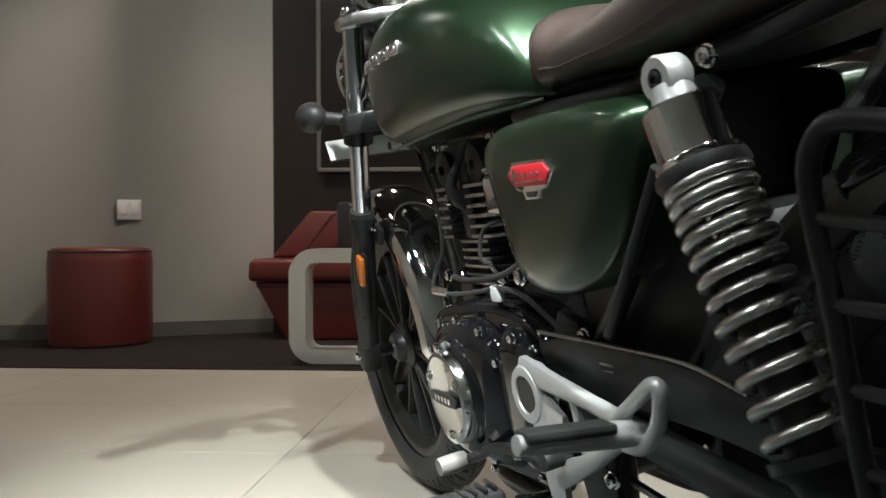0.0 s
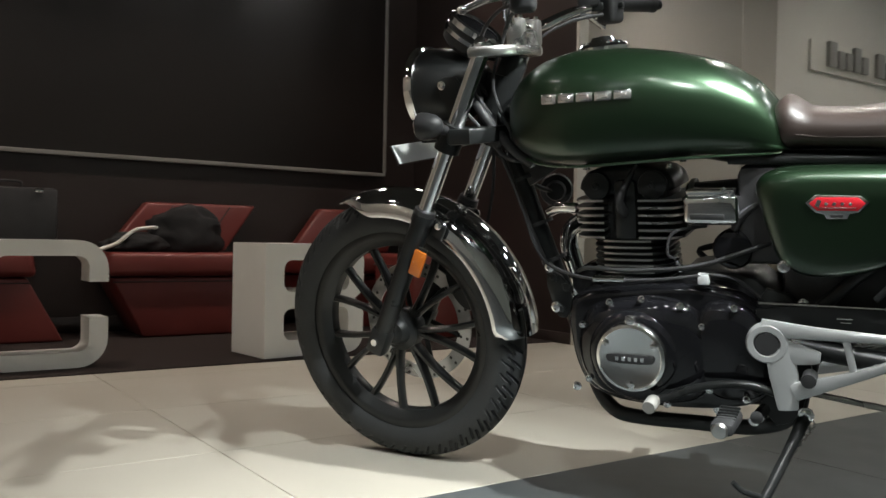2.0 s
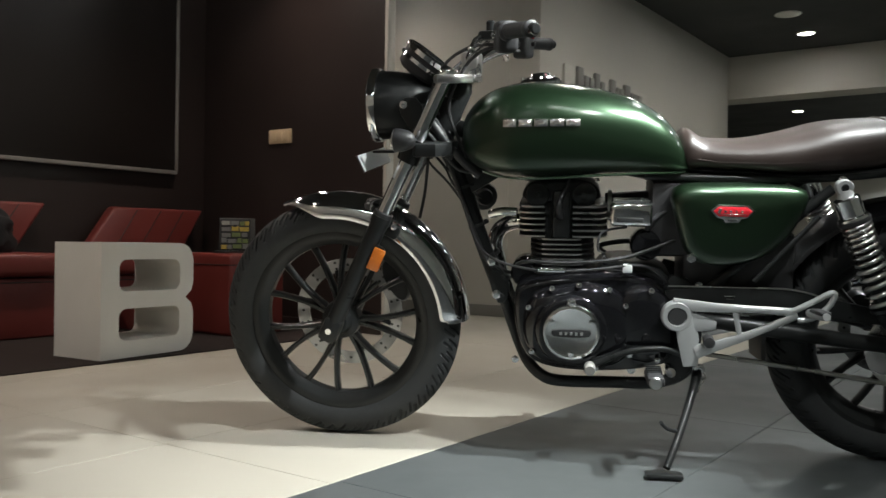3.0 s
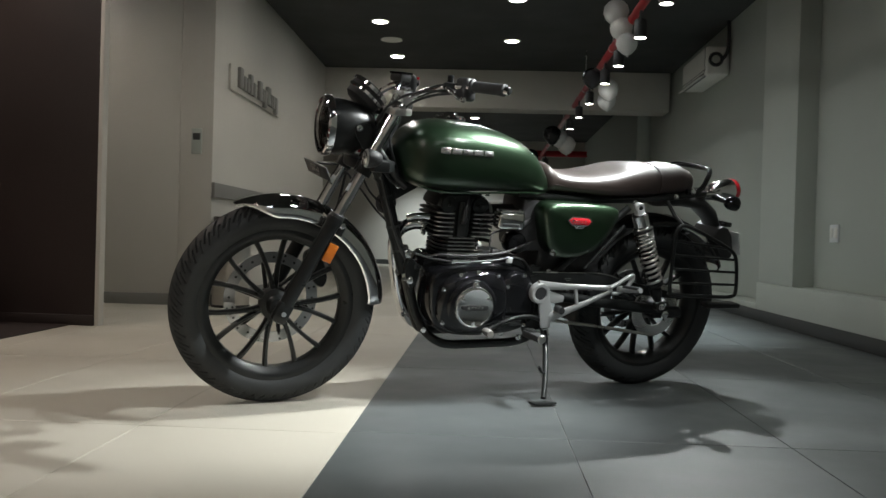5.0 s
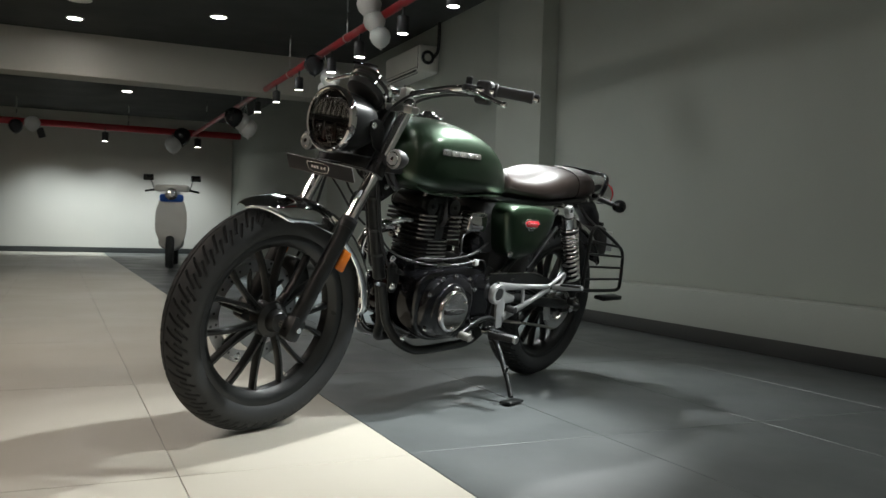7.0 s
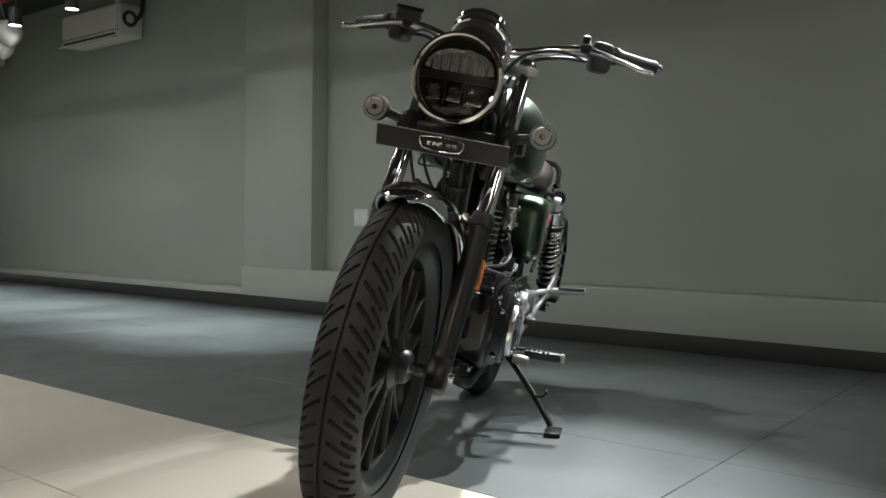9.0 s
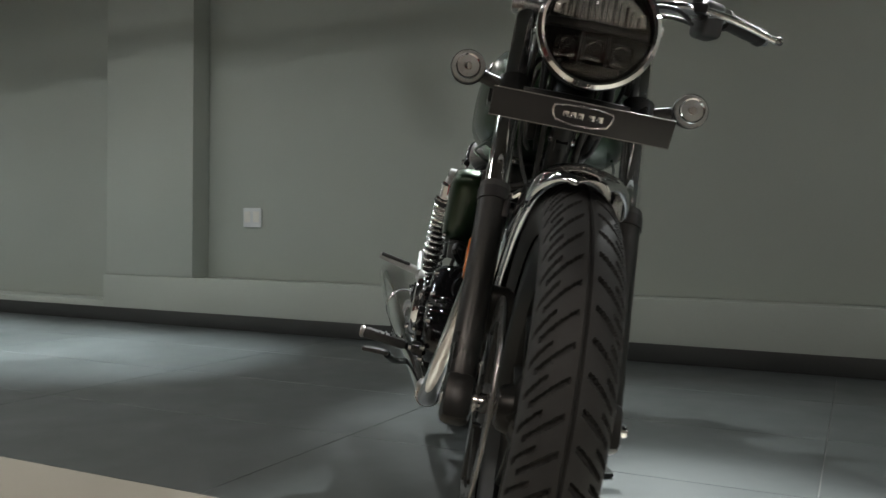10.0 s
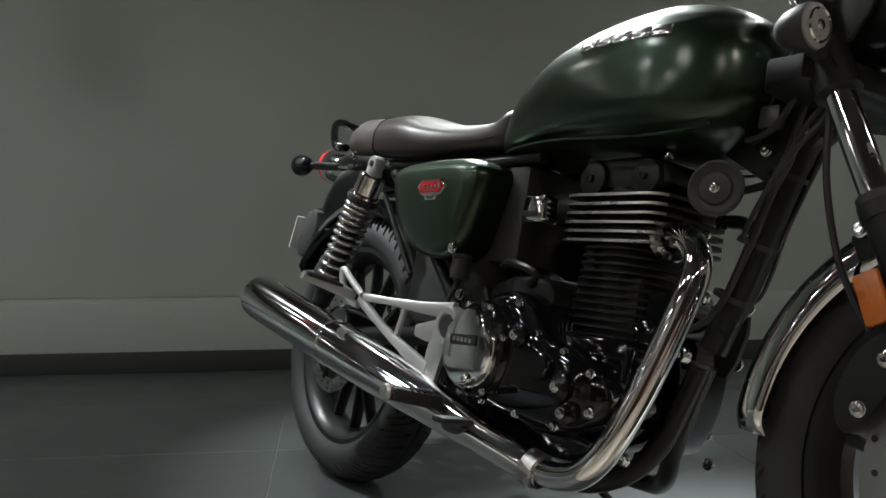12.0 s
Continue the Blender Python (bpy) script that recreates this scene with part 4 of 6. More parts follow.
for k in (-1, 0, 1):
    part("lower_module", rbox((HX - 0.026, 0.039 * k, HZ - 0.031), (0.012, 0.034, 0.036), 0.006, Matrix.Rotation(radians(14 * k), 4, "Z") @ Matrix.Rotation(radians(-16), 4, "Y")), ALLOY, lamp, "bright reflector module")
    part("lower_lens", lathe([(0, 0.010), (0.008, 0.008), (0.012, 0.002), (0.012, 0)], (HX - 0.016, 0.039 * k, HZ - 0.030), (1, 0, 0), 16), CLEAR, lamp)
for k in (-1, 1):
    part("lower_divider", rbox((HX - 0.016, 0.0195 * k, HZ - 0.030), (0.020, 0.0035, 0.042), 0.001), MATTE, lamp)
part("lower_visor", rbox((HX - 0.016, 0, HZ - 0.057), (0.02, 0.085, 0.010), 0.004), GLOSS, lamp)
for s in (1, -1):
    part("lamp_bracket", slab(rounded([(0.46, 0.85), (0.49, 0.84), (0.53, 0.90), (0.52, 0.935), (0.47, 0.93)], 1), 0.083 * s - 0.004, 0.083 * s + 0.004, 0.002), SATIN, lamp)
    bolt(lamp, (0.515, 0.088 * s, 0.915), (0, s, 0), 0.008, 0.006)

# front board with the model badge
board = part("front_board", rbox((0.617, 0, 0.771), (0.004, 0.282, 0.046), 0.002, Matrix.Rotation(radians(24), 4, "Y")), MATTE, bike, "black board below the headlamp")
def board_box(name, y, u, sy, su, material, out=0.0035):
    m = Matrix.Rotation(radians(24), 4, "Y")
    c = Vector((0.617, y, 0.771)) + (m @ Vector((out, 0, u)))
    return part(name, rbox(c, (0.0022, sy, su), 0.0006, m), material, board)
for u in (0.0222, -0.0222):
    board_box("edge_strip", 0, u, 0.282, 0.0014, TRIM, 0.002)
shield = [(0.040, 0.015), (-0.040, 0.015), (-0.043, 0.004), (-0.034, -0.012), (0.034, -0.012), (0.043, 0.004)]
mB = Matrix.Translation((0.617, 0, 0.771)) @ Matrix.Rotation(radians(24), 4, "Y")
part("badge_rim", tube([mB @ Vector((0.004, a * 1.1, b * 1.1)) for a, b in rounded(shield, 1)], 0.0019, 8, smooth=False, closed=True), EMBLEM, board, "silver badge outline")
for y in (0.024, 0.013, -0.002, -0.012, -0.022):
    board_box("badge_bar", y * 1.15, 0.002, 0.0090, 0.0095, EMBLEM, 0.004)
part("board_back", rbox(mB @ Vector((-0.003, 0, 0)), (0.002, 0.280, 0.044), 0.0005, Matrix.Rotation(radians(24), 4, "Y")), PLATE_WHITE, board, "pale back of the board")
part("board_bracket", rbox((0.585, 0, 0.792), (0.06, 0.05, 0.006), 0.002), SATIN, board)


def indicator(at, face, r, stalk_to, label, cup=MATTE):
    """A round turn signal: a black cup with a ringed lens."""
    at, face = Vector(at), Vector(face)
    ob = part("indicator", lathe([(r * 0.98, 0.004), (r, 0.0), (r * 0.97, -0.012), (r * 0.80, -0.030), (r * 0.5, -0.043), (0, -0.048)], at, face, 32), cup, bike, label)
    part("lens", lathe([(r * 0.97, 0.0), (r * 0.92, 0.006), (r * 0.6, 0.010), (0, 0.0115)], at, face, 32), LENS, ob, "clear round lens")
    part("lens_ring", lathe([(r * 0.62, 0.010), (r * 0.70, 0.0115), (r * 0.74, 0.009)], at, face, 32), CHROME, ob)
    part("bulb", lathe([(0.009, 0.0), (0.010, 0.007), (0.006, 0.012), (0, 0.013)], at, face, 16), ALLOY, ob)
    part("reflector_cup", lathe([(r * 0.95, -0.001), (r * 0.5, -0.008), (0, -0.010)], at, face, 24), ALLOY, ob)
    part("stalk", tube([at - face * 0.022, stalk_to], 0.011, 12, smooth=False), MATTE, ob)
    return ob


for s in (1, -1):
    indicator((0.512, 0.187 * s, 0.833), (1, 0, 0), 0.029, (0.487, 0.112 * s, 0.815), "round front indicator on a black stalk")
    indicator((-0.972, 0.140 * s, 0.752), (-1, 0, 0), 0.028, (-0.94, 0.05 * s, 0.768), "round black rear indicator on a black stalk", GLOSS)

# ---- gauge and bars ----
GA = Vector((-0.62, 0, 0.78)).normalized()
GC = (0.478, 0.004, 1.018)
gauge = part("gauge", lathe([(0, -0.036), (0.044, -0.036), (0.057, -0.026), (0.061, 0.0), (0.061, 0.022), (0.0, 0.022)], GC, GA, 44), MATTE, bike, "round black instrument pod with chrome rings")
part("lower_ring", lathe([(0.0605, -0.010), (0.0645, -0.008), (0.0645, 0.001), (0.0605, 0.003)], GC, GA, 44, closed=True), CHROME, gauge)
part("upper_ring", lathe([(0.054, 0.026), (0.059, 0.030), (0.0655, 0.026), (0.0655, 0.014), (0.060, 0.013)], GC, GA, 44, closed=True), CHROME, gauge, "chrome bezel")
part("glass", lathe([(0.052, 0.0245), (0.03, 0.026), (0.0, 0.0265)], GC, GA, 36), GLOSS, gauge)
part("gauge_bracket", tube([(0.475, 0.0, 0.985), (0.42, 0.0, 0.972)], 0.014, 10, smooth=False), SATIN, gauge)

bars = part("handlebar", tube([(0.168, 0.392, 1.071), (0.205, 0.34, 1.073), (0.262, 0.245, 1.072), (0.298, 0.190, 1.064), (0.322, 0.140, 1.050), (0.341, 0.095, 1.034), (0.350, 0.060, 1.026), (0.352, 0.0, 1.024), (0.350, -0.060, 1.026), (0.341, -0.095, 1.034), (0.322, -0.140, 1.050), (0.298, -0.190, 1.064), (0.262, -0.245, 1.072), (0.205, -0.34, 1.073), (0.168, -0.392, 1.071)], 0.0112, 14), CHROME, bike, "chrome handlebar")
GD = Vector((-0.54, 0.84, -0.02)).normalized()
for s in (1, -1):
    P = lambda x, y, z: Vector((x, y * s, z))
    part("bar_clamp", rbox(P(0.352, 0.042, 1.014), (0.040, 0.030, 0.058), 0.008), BRUSHED, bars, "silver bar clamp")
    bolt(bars, P(0.362, 0.042, 1.043), (0, 0, 1), 0.006, 0.006)
    bolt(bars, P(0.342, 0.042, 1.043), (0, 0, 1), 0.006, 0.006)
    ax = Vector((GD.x, GD.y * s, GD.z))
    grip = part("grip", lathe([(0.0, -0.003), (0.021, -0.003), (0.0215, 0.004), (0.0165, 0.008)] + [(0.0165 + (0.0009 if k % 2 else 0), 0.012 + 0.005 * k) for k in range(18)] + [(0.0185, 0.104), (0.0185, 0.112), (0.012, 0.116), (0, 0.116)], P(0.236, 0.284, 1.0765), ax, 20), MATTE, bars, "black rubber grip")
    part("bar_end", lathe([(0.0115, 0.114), (0.0125, 0.118), (0.0125, 0.128), (0.009, 0.132), (0, 0.132)], P(0.236, 0.284, 1.0765), ax, 16), SATIN, bars)
    pod = part("switch_pod", rbox(P(0.242, 0.250, 1.066), (0.050, 0.050, 0.070), 0.012, Matrix.Rotation(radians(21 * s), 4, "Z"), seg=3), MATTE, bars, "black switch housing")
    part("switch", rbox(P(0.216, 0.243, 1.090), (0.010, 0.016, 0.010), 0.002), RED if s < 0 else PLATE_WHITE, pod)
    part("switch", rbox(P(0.214, 0.246, 1.070), (0.010, 0.018, 0.012), 0.002), SATIN, pod)
    perch = part("lever_perch", rbox(P(0.278, 0.225, 1.071), (0.055, 0.032, 0.022), 0.007, Matrix.Rotation(radians(-20 * s), 4, "Z")), SATIN, bars)
    part("lever", tube([P(0.296, 0.225, 1.068), P(0.306, 0.27, 1.060), P(0.306, 0.32, 1.048), P(0.303, 0.36, 1.038), P(0.303, 0.372, 1.036)], (0.0075, 0.0070, 0.0062, 0.006, 0.0085), 10, 4), ALLOY, bars, "silver hand lever")
    part("lever_ball", lathe([(0, -0.008), (0.006, -0.006), (0.0085, 0), (0.006, 0.006), (0, 0.008)], P(0.303, 0.376, 1.036), (0, 1, 0), 12), ALLOY, bars)
    part("bar_cable", tube([P(0.27, 0.21, 1.052), P(0.33, 0.165, 1.050), P(0.40, 0.10, 1.018), P(0.445, 0.06, 0.95), P(0.44, 0.04, 0.86), P(0.40, 0.03, 0.78)], 0.0042, 8), MATTE, bars)
    part("bar_cable", tube([P(0.25, 0.22, 1.052), P(0.31, 0.155, 1.038), P(0.365, 0.085, 0.995), P(0.405, 0.06, 0.90), P(0.36, 0.05, 0.78)], 0.0042, 8), MATTE, bars)
part("brake_reservoir", rbox((0.285, -0.225, 1.086), (0.052, 0.066, 0.030), 0.010, Matrix.Rotation(radians(20), 4, "Z")), MATTE, bars, "black brake fluid reservoir")
part("reservoir_cap", rbox((0.285, -0.225, 1.102), (0.054, 0.068, 0.008), 0.003, Matrix.Rotation(radians(20), 4, "Z")), GLOSS, bars)
part("mirror_boss", lathe([(0.010, 0), (0.010, 0.022), (0.006, 0.025), (0, 0.025)], (0.280, 0.215, 1.080), (0, 0, 1), 12), SATIN, bars)
horn = part("horn", lathe([(0.0, -0.034), (0.020, -0.034), (0.024, -0.014), (0.036, -0.010), (0.0385, -0.004), (0.0385, 0.002), (0.036, 0.004), (0.033, 0.002), (0.024, 0.0005), (0.022, 0.004), (0.012, 0.005), (0.0, 0.0055)], (0.338, -0.106, 0.660), (0.30, -1, 0), 32), MATTE, bike, "round black horn")
part("horn_rim", lathe([(0.0365, -0.002), (0.0395, -0.002), (0.0395, 0.004), (0.0365, 0.0045)], (0.338, -0.106, 0.660), (0.30, -1, 0), 32, closed=True), MATTE, horn)
bolt(horn, (0.3398, -0.1117, 0.660), (0.30, -1, 0), 0.006, 0.004)
part("horn_stay", tube([(0.338, -0.078, 0.660), (0.350, -0.045, 0.672), (0.362, -0.01, 0.69)], 0.006, 8), SATIN, horn)

# ---- tank ----
TX = [-0.190, -0.178, -0.150, -0.085, 0.012, 0.093, 0.172, 0.251, 0.305, 0.345, 0.368, 0.378]
tank_top = spline(TX, [0.765, 0.800, 0.848, 0.905, 0.942, 0.958, 0.966, 0.961, 0.943, 0.913, 0.880, 0.850])
tank_bot = spline(TX, [0.744, 0.743, 0.742, 0.742, 0.740, 0.736, 0.732, 0.733, 0.743, 0.764, 0.790, 0.815])
tank_w = spline(TX, [0.072, 0.090, 0.108, 0.130, 0.151, 0.158, 0.158, 0.150, 0.132, 0.104, 0.068, 0.025])


def tank_ring(x, n=44):
    t, b, w = tank_top(x), tank_bot(x), tank_w(x)
    mid, out = b + (t - b) * 0.42, []
    for k in range(n):
        a = 2 * math.pi * k / n
        c, s = math.cos(a), math.sin(a)
        up = s > 0
        e = 2 / 2.75 if up else 2 / 3.4
        out.append((x, w * math.copysign(abs(c) ** e, c), mid + math.copysign(abs(s) ** e, s) * ((t - mid) if up else (mid - b))))
    return out


def tank_y(x, z):
    """Half the tank's width at a place on its flank."""
    t, b, w = tank_top(x), tank_bot(x), tank_w(x)
    mid = b + (t - b) * 0.42
    f = (z - mid) / ((t - mid) if z > mid else (mid - b))
    e = 2.75 if z > mid else 3.4
    return w * max(0.0, 1 - abs(f) ** e) ** (1 / e)


xs = sorted(set(list(np.linspace(-0.19, 0.378, 46)) + [-0.187, -0.183, 0.371, 0.375]))
tank = part("fuel_tank", loft([tank_ring(x) for x in xs]), PAINT, bike, "dark green satin fuel tank", 70)
for s in (1, -1):
    part("seam_lip", tube([(x, s * (tank_w(x) * 0.86 + 0.003), tank_bot(x) + 0.006) for x in np.linspace(-0.175, 0.315, 14)], 0.0030, 8, 2), PAINT, tank)
    for k in range(5):
        xc = 0.245 - 0.0375 * k if s > 0 else 0.085 + 0.0375 * k
        zc = 0.872 if s > 0 else 0.893
        y = tank_y(xc, zc)
        slope = math.atan2(tank_y(xc, zc - 0.012) - tank_y(xc, zc + 0.012), 0.024)
        yawr = math.atan2(tank_y(xc + 0.015, zc) - tank_y(xc - 0.015, zc), 0.03)
        m = Matrix.Rotation(s * yawr, 4, "Z") @ Matrix.Rotation(s * slope, 4, "X")
        blk = rbox(Vector((xc, s * (y + 0.001), zc)), (0.0345 if k else 0.034, 0.006, 0.0190 if k else 0.021), 0.0030, m, 2)
        rbox(Vector((xc, s * (y + 0.004), zc)), (0.018, 0.003, 0.008), 0.0012, m, 1, blk)
        part("emblem_block", blk, EMBLEM, tank, "chrome raised emblem block")
cap = part("filler_cap", lathe([(0.052, -0.006), (0.053, 0.006), (0.048, 0.012), (0.040, 0.013), (0.038, 0.017), (0.026, 0.019), (0.022, 0.026), (0.010, 0.028), (0, 0.028)], (0.178, 0, 0.962), (0.04, 0, 1), 36), CHROME, tank, "chrome filler cap")
for k in range(6):
    a = 2 * math.pi * k / 6
    bolt(cap, (0.178 + 0.044 * math.cos(a), 0.044 * math.sin(a), 0.974), (0, 0, 1), 0.004, 0.004)

# ---- seat ----
SX = [-0.150, -0.165, -0.22, -0.316, -0.411, -0.506, -0.60, -0.668, -0.765, -0.800, -0.814]
seat_top = spline(SX, [0.815, 0.842, 0.826, 0.822, 0.838, 0.862, 0.869, 0.870, 0.869, 0.848, 0.815])
seat_bot = spline(SX, [0.775, 0.756, 0.750, 0.746, 0.738, 0.742, 0.750, 0.756, 0.772, 0.780, 0.788])
seat_w = spline(SX, [0.060, 0.085, 0.100, 0.118, 0.132, 0.137, 0.130, 0.122, 0.108, 0.090, 0.055])


def seat_ring(x, n=36, grow=0.0):
    t, b, w = seat_top(x) + grow, seat_bot(x) - grow, seat_w(x) + grow
    mid, out = b + (t - b) * 0.40, []
    for k in range(n):
        a = 2 * math.pi * k / n
        c, s = math.cos(a), math.sin(a)
        e = 2 / 2.8
        out.append((x, w * math.copysign(abs(c) ** e, c), mid + math.copysign(abs(s) ** e, s) * ((t - mid) if s > 0 else (mid - b))))
    return out


seat = part("seat", loft([seat_ring(x) for x in np.linspace(-0.150, -0.814, 50)]), LEATHER, bike, "dark brown vinyl dual seat", 70)
part("rear_cover", loft([seat_ring(x, 36, 0.0015) for x in np.linspace(-0.63, -0.812, 16)], False), LEATHER_DARK, seat, "darker rear seat panel", 70)
part("piping", tube([Vector(q) for q in seat_ring(-0.628, 36, 0.001)], 0.0022, 6, 1, smooth=False, closed=True), LEATHER, seat)
part("piping", tube([Vector((x, s * seat_w(x) * 0.985, seat_bot(x) + 0.36 * (seat_top(x) - seat_bot(x)))) for s in (1,) for x in np.linspace(-0.20, -0.62, 12)], 0.0018, 6, 2), LEATHER_DARK, seat)
part("piping", tube([Vector((x, -seat_w(x) * 0.985, seat_bot(x) + 0.36 * (seat_top(x) - seat_bot(x)))) for x in np.linspace(-0.20, -0.62, 12)], 0.0018, 6, 2), LEATHER_DARK, seat)
part("seat_base", loft([[(x, y * 0.9, z) for x, y, z in [(q[0], q[1], min(q[2], seat_bot(q[0]) + 0.012) - 0.008) for q in seat_ring(x)]] for x in np.linspace(-0.17, -0.80, 20)]), MATTE, seat)

# ---- side covers ----
COVER = [(-0.128, 0.724), (-0.282, 0.728), (-0.438, 0.722), (-0.455, 0.690), (-0.405, 0.588), (-0.330, 0.534), (-0.185, 0.526), (-0.150, 0.633)]
for s in (1, -1):
    bm = puff(COVER, [(0.99, 0.085), (1.0, 0.12), (0.995, 0.138), (0.965, 0.154), (0.90, 0.164), (0.72, 0.170), (0.40, 0.1725), (0.08, 0.173)], (-0.29, 0.635))
    cover = part("side_cover", bm if s > 0 else mirrored(bm), PAINT, bike, "dark green satin side cover", 70)
    bolt(cover, (-0.188, s * 0.160, 0.552), (0, s, 0), 0.009, 0.008)
    hexa = [(-0.3240, 0.6680), (-0.3100, 0.6800), (-0.2400, 0.6820), (-0.2240, 0.6680), (-0.2400, 0.6510), (-0.2540, 0.6480), (-0.2580, 0.6400), (-0.2900, 0.6400), (-0.2940, 0.6480), (-0.3080, 0.6510)]
    bm = slab(hexa, 0.168, 0.175, 0.0015)
    rim = part("badge", bm if s > 0 else mirrored(bm), CHROME, cover, "chrome-rimmed red badge")
    red = [(-0.3180, 0.6670), (-0.3060, 0.6770), (-0.2430, 0.6780), (-0.2300, 0.6670), (-0.2430, 0.6550), (-0.3070, 0.6540)]
    bm = slab(red, 0.1745, 0.1768, 0.0006)
    part("badge_field", bm if s > 0 else mirrored(bm), RED, cover)
    bm = bmesh.new()
    for k, (w, h) in enumerate(((0.0070, 0.0120), (0.0055, 0.0050), (0.0055, 0.0050), (0.0050, 0.0050), (0.0050, 0.0050))):
        rbox((-0.245 - 0.0125 * k, 0.1772, 0.6662 + 0.0015 * (k == 0)), (w, 0.0012, h), 0.0004, Matrix.Rotation(-0.35, 4, "Y"), 1, bm)
    rbox((-0.274, 0.1772, 0.6595), (0.060, 0.0010, 0.0014), 0.0003, None, 1, bm)
    part("badge_bars", bm if s > 0 else mirrored(bm), EMBLEM, cover)
    bm = slab([(-0.2860, 0.6485), (-0.2620, 0.6485), (-0.2650, 0.6430), (-0.2830, 0.6430)], 0.1745, 0.1762, 0.0005)
    part("badge_foot", bm if s > 0 else mirrored(bm), MATTE, cover)

# the front end is turned a little to the right
STEM = Vector((0.455, 0, 0.80))
STEER = Matrix.Translation(STEM) @ Matrix.Rotation(radians(-1.0), 4, RK) @ Matrix.Translation(-STEM)
for ob in list(bike.children):
    if ob.name.split(".")[0] in ("front_wheel", "front_fork", "front_caliper", "front_fender", "headlamp", "front_board", "gauge", "handlebar") or (ob.name.startswith("indicator") and ob.data.vertices[0].co.x > 0):
        ob.matrix_basis = STEER

# ---- engine ----
engine = part("engine", slab(rounded([(0.240, 0.450), (0.232, 0.330), (0.190, 0.255), (0.040, 0.240), (-0.150, 0.262), (-0.185, 0.360), (-0.150, 0.470), (-0.040, 0.508), (0.150, 0.488), (0.215, 0.475)], 2), -0.060, 0.125, 0.018, 4), GLOSS, bike, "gloss black air-cooled single-cylinder engine")


def fin_outline(x0, x1, w, notch, r=0.032):
    """Seen from above; notch: how deep the left flank is cut in the middle."""
    m = (x0 + x1) / 2 + 0.008
    def corner(cx, cy, a0):
        return [(cx + r * math.cos(radians(a0 + 22.5 * k)), cy + r * math.sin(radians(a0 + 22.5 * k))) for k in range(5)]
    pts = corner(x1 - r, -w + r, -90) + corner(x1 - r, w - r, 0)
    if notch:
        pts += [(m + 0.037, w), (m + 0.034, w - notch), (m - 0.030, w - notch), (m - 0.033, w)]
    return pts + corner(x0 + r, w - r, 90) + corner(x0 + r, -w + r, 180)


def fin(name, outline, z, t, edge, parent):
    bm = bmesh.new()
    lo = [bm.verts.new((a, b, z - t / 2)) for a, b in outline]
    hi = [bm.verts.new((a, b, z + t / 2)) for a, b in outline]
    n = len(lo)
    bm.faces.new(lo[::-1])
    bm.faces.new(hi)
    for i in range(n):
        j = (i + 1) % n
        f = bm.faces.new((lo[i], lo[j], hi[j], hi[i]))
        mid = (lo[i].co + lo[j].co) / 2
        f.material_index = 1 if (abs(mid.y) > 0.070 if edge > 1 else edge and mid.y > 0.078) else 0
    ob = part(name, bm, SATIN, parent)
    ob.data.materials.append(BRUSHED)
    return ob


core = part("cylinder", tube([(0.118, 0, 0.46), (0.118, 0, 0.70)], 0.070, 28, smooth=False), SATIN, engine, "finned black cylinder")
part("head_block", rbox((0.118, 0, 0.635), (0.16, 0.12, 0.12), 0.02), SATIN, engine)
for k in range(6):
    fin("cooling_fin", fin_outline(0.006, 0.228, 0.090, 0.045), 0.586 + 0.0150 * k, 0.0046, 2, core)
for k in range(9):
    fin("cooling_fin", fin_outline(0.032 + 0.001 * k, 0.200, 0.080, 0.0, 0.05), 0.474 + 0.0128 * k, 0.0042, int(k > 2), core)
head = part("head_cover", slab(rounded([(0.022, 0.668), (0.222, 0.668), (0.218, 0.705), (0.185, 0.728), (0.06, 0.728), (0.026, 0.705)], 2), -0.07, 0.07, 0.012, 3), SATIN, engine, "black cylinder head cover")
for s in (1, -1):
    for xc in (0.065, 0.180):
        part("rocker_cap", lathe([(0.028, 0.0), (0.030, 0.008), (0.028, 0.014), (0.012, 0.017), (0, 0.017)], (xc, 0.066 * s, 0.690), (0, s, 0), 24), SATIN, head)
        bolt(head, (xc, 0.083 * s, 0.690), (0, s, 0), 0.007, 0.006, SATIN)
    for xc in (0.035, 0.205):
        bolt(head, (xc, 0.06 * s, 0.722), (0, 0, 1), 0.006, 0.008)
part("spark_plug_cap", tube([(0.124, 0.05, 0.62), (0.124, 0.085, 0.64), (0.126, 0.092, 0.67), (0.10, 0.06, 0.73)], (0.010, 0.011, 0.009, 0.004), 10), MATTE, engine)
part("pushrod_tunnel", rbox((0.121, 0.056, 0.640), (0.048, 0.05, 0.125), 0.012), SATIN, engine)

# left: alternator cover with the bright cap
alt = part("alternator_cover", lathe([(0.094, 0.11), (0.094, 0.144), (0.091, 0.153), (0.087, 0.159), (0.081, 0.163), (0.076, 0.165), (0.0, 0.166)], (0.092, 0, 0.362), (0, 1, 0), 56), GLOSS, engine, "round gloss black alternator cover")
part("bright_cap", lathe([(0.071, 0.160), (0.071, 0.173), (0.068, 0.178), (0.062, 0.1800), (0.060, 0.1788), (0.0, 0.1812)], (0.092, 0, 0.362), (0, 1, 0), 56), ALLOY, alt, "bright alloy cap")
for a in (150, 30, 270):
    x, z = 0.092 + 0.054 * math.cos(radians(a)), 0.362 + 0.054 * math.sin(radians(a))
    bolt(alt, (x, 0.179, z), (0, 1, 0), 0.0062, 0.005)
part("cap_ear", rbox((0.092, 0.168, 0.436), (0.022, 0.016, 0.022), 0.008), BRUSHED, alt)
bolt(alt, (0.092, 0.176, 0.438), (0, 1, 0), 0.0062, 0.005)
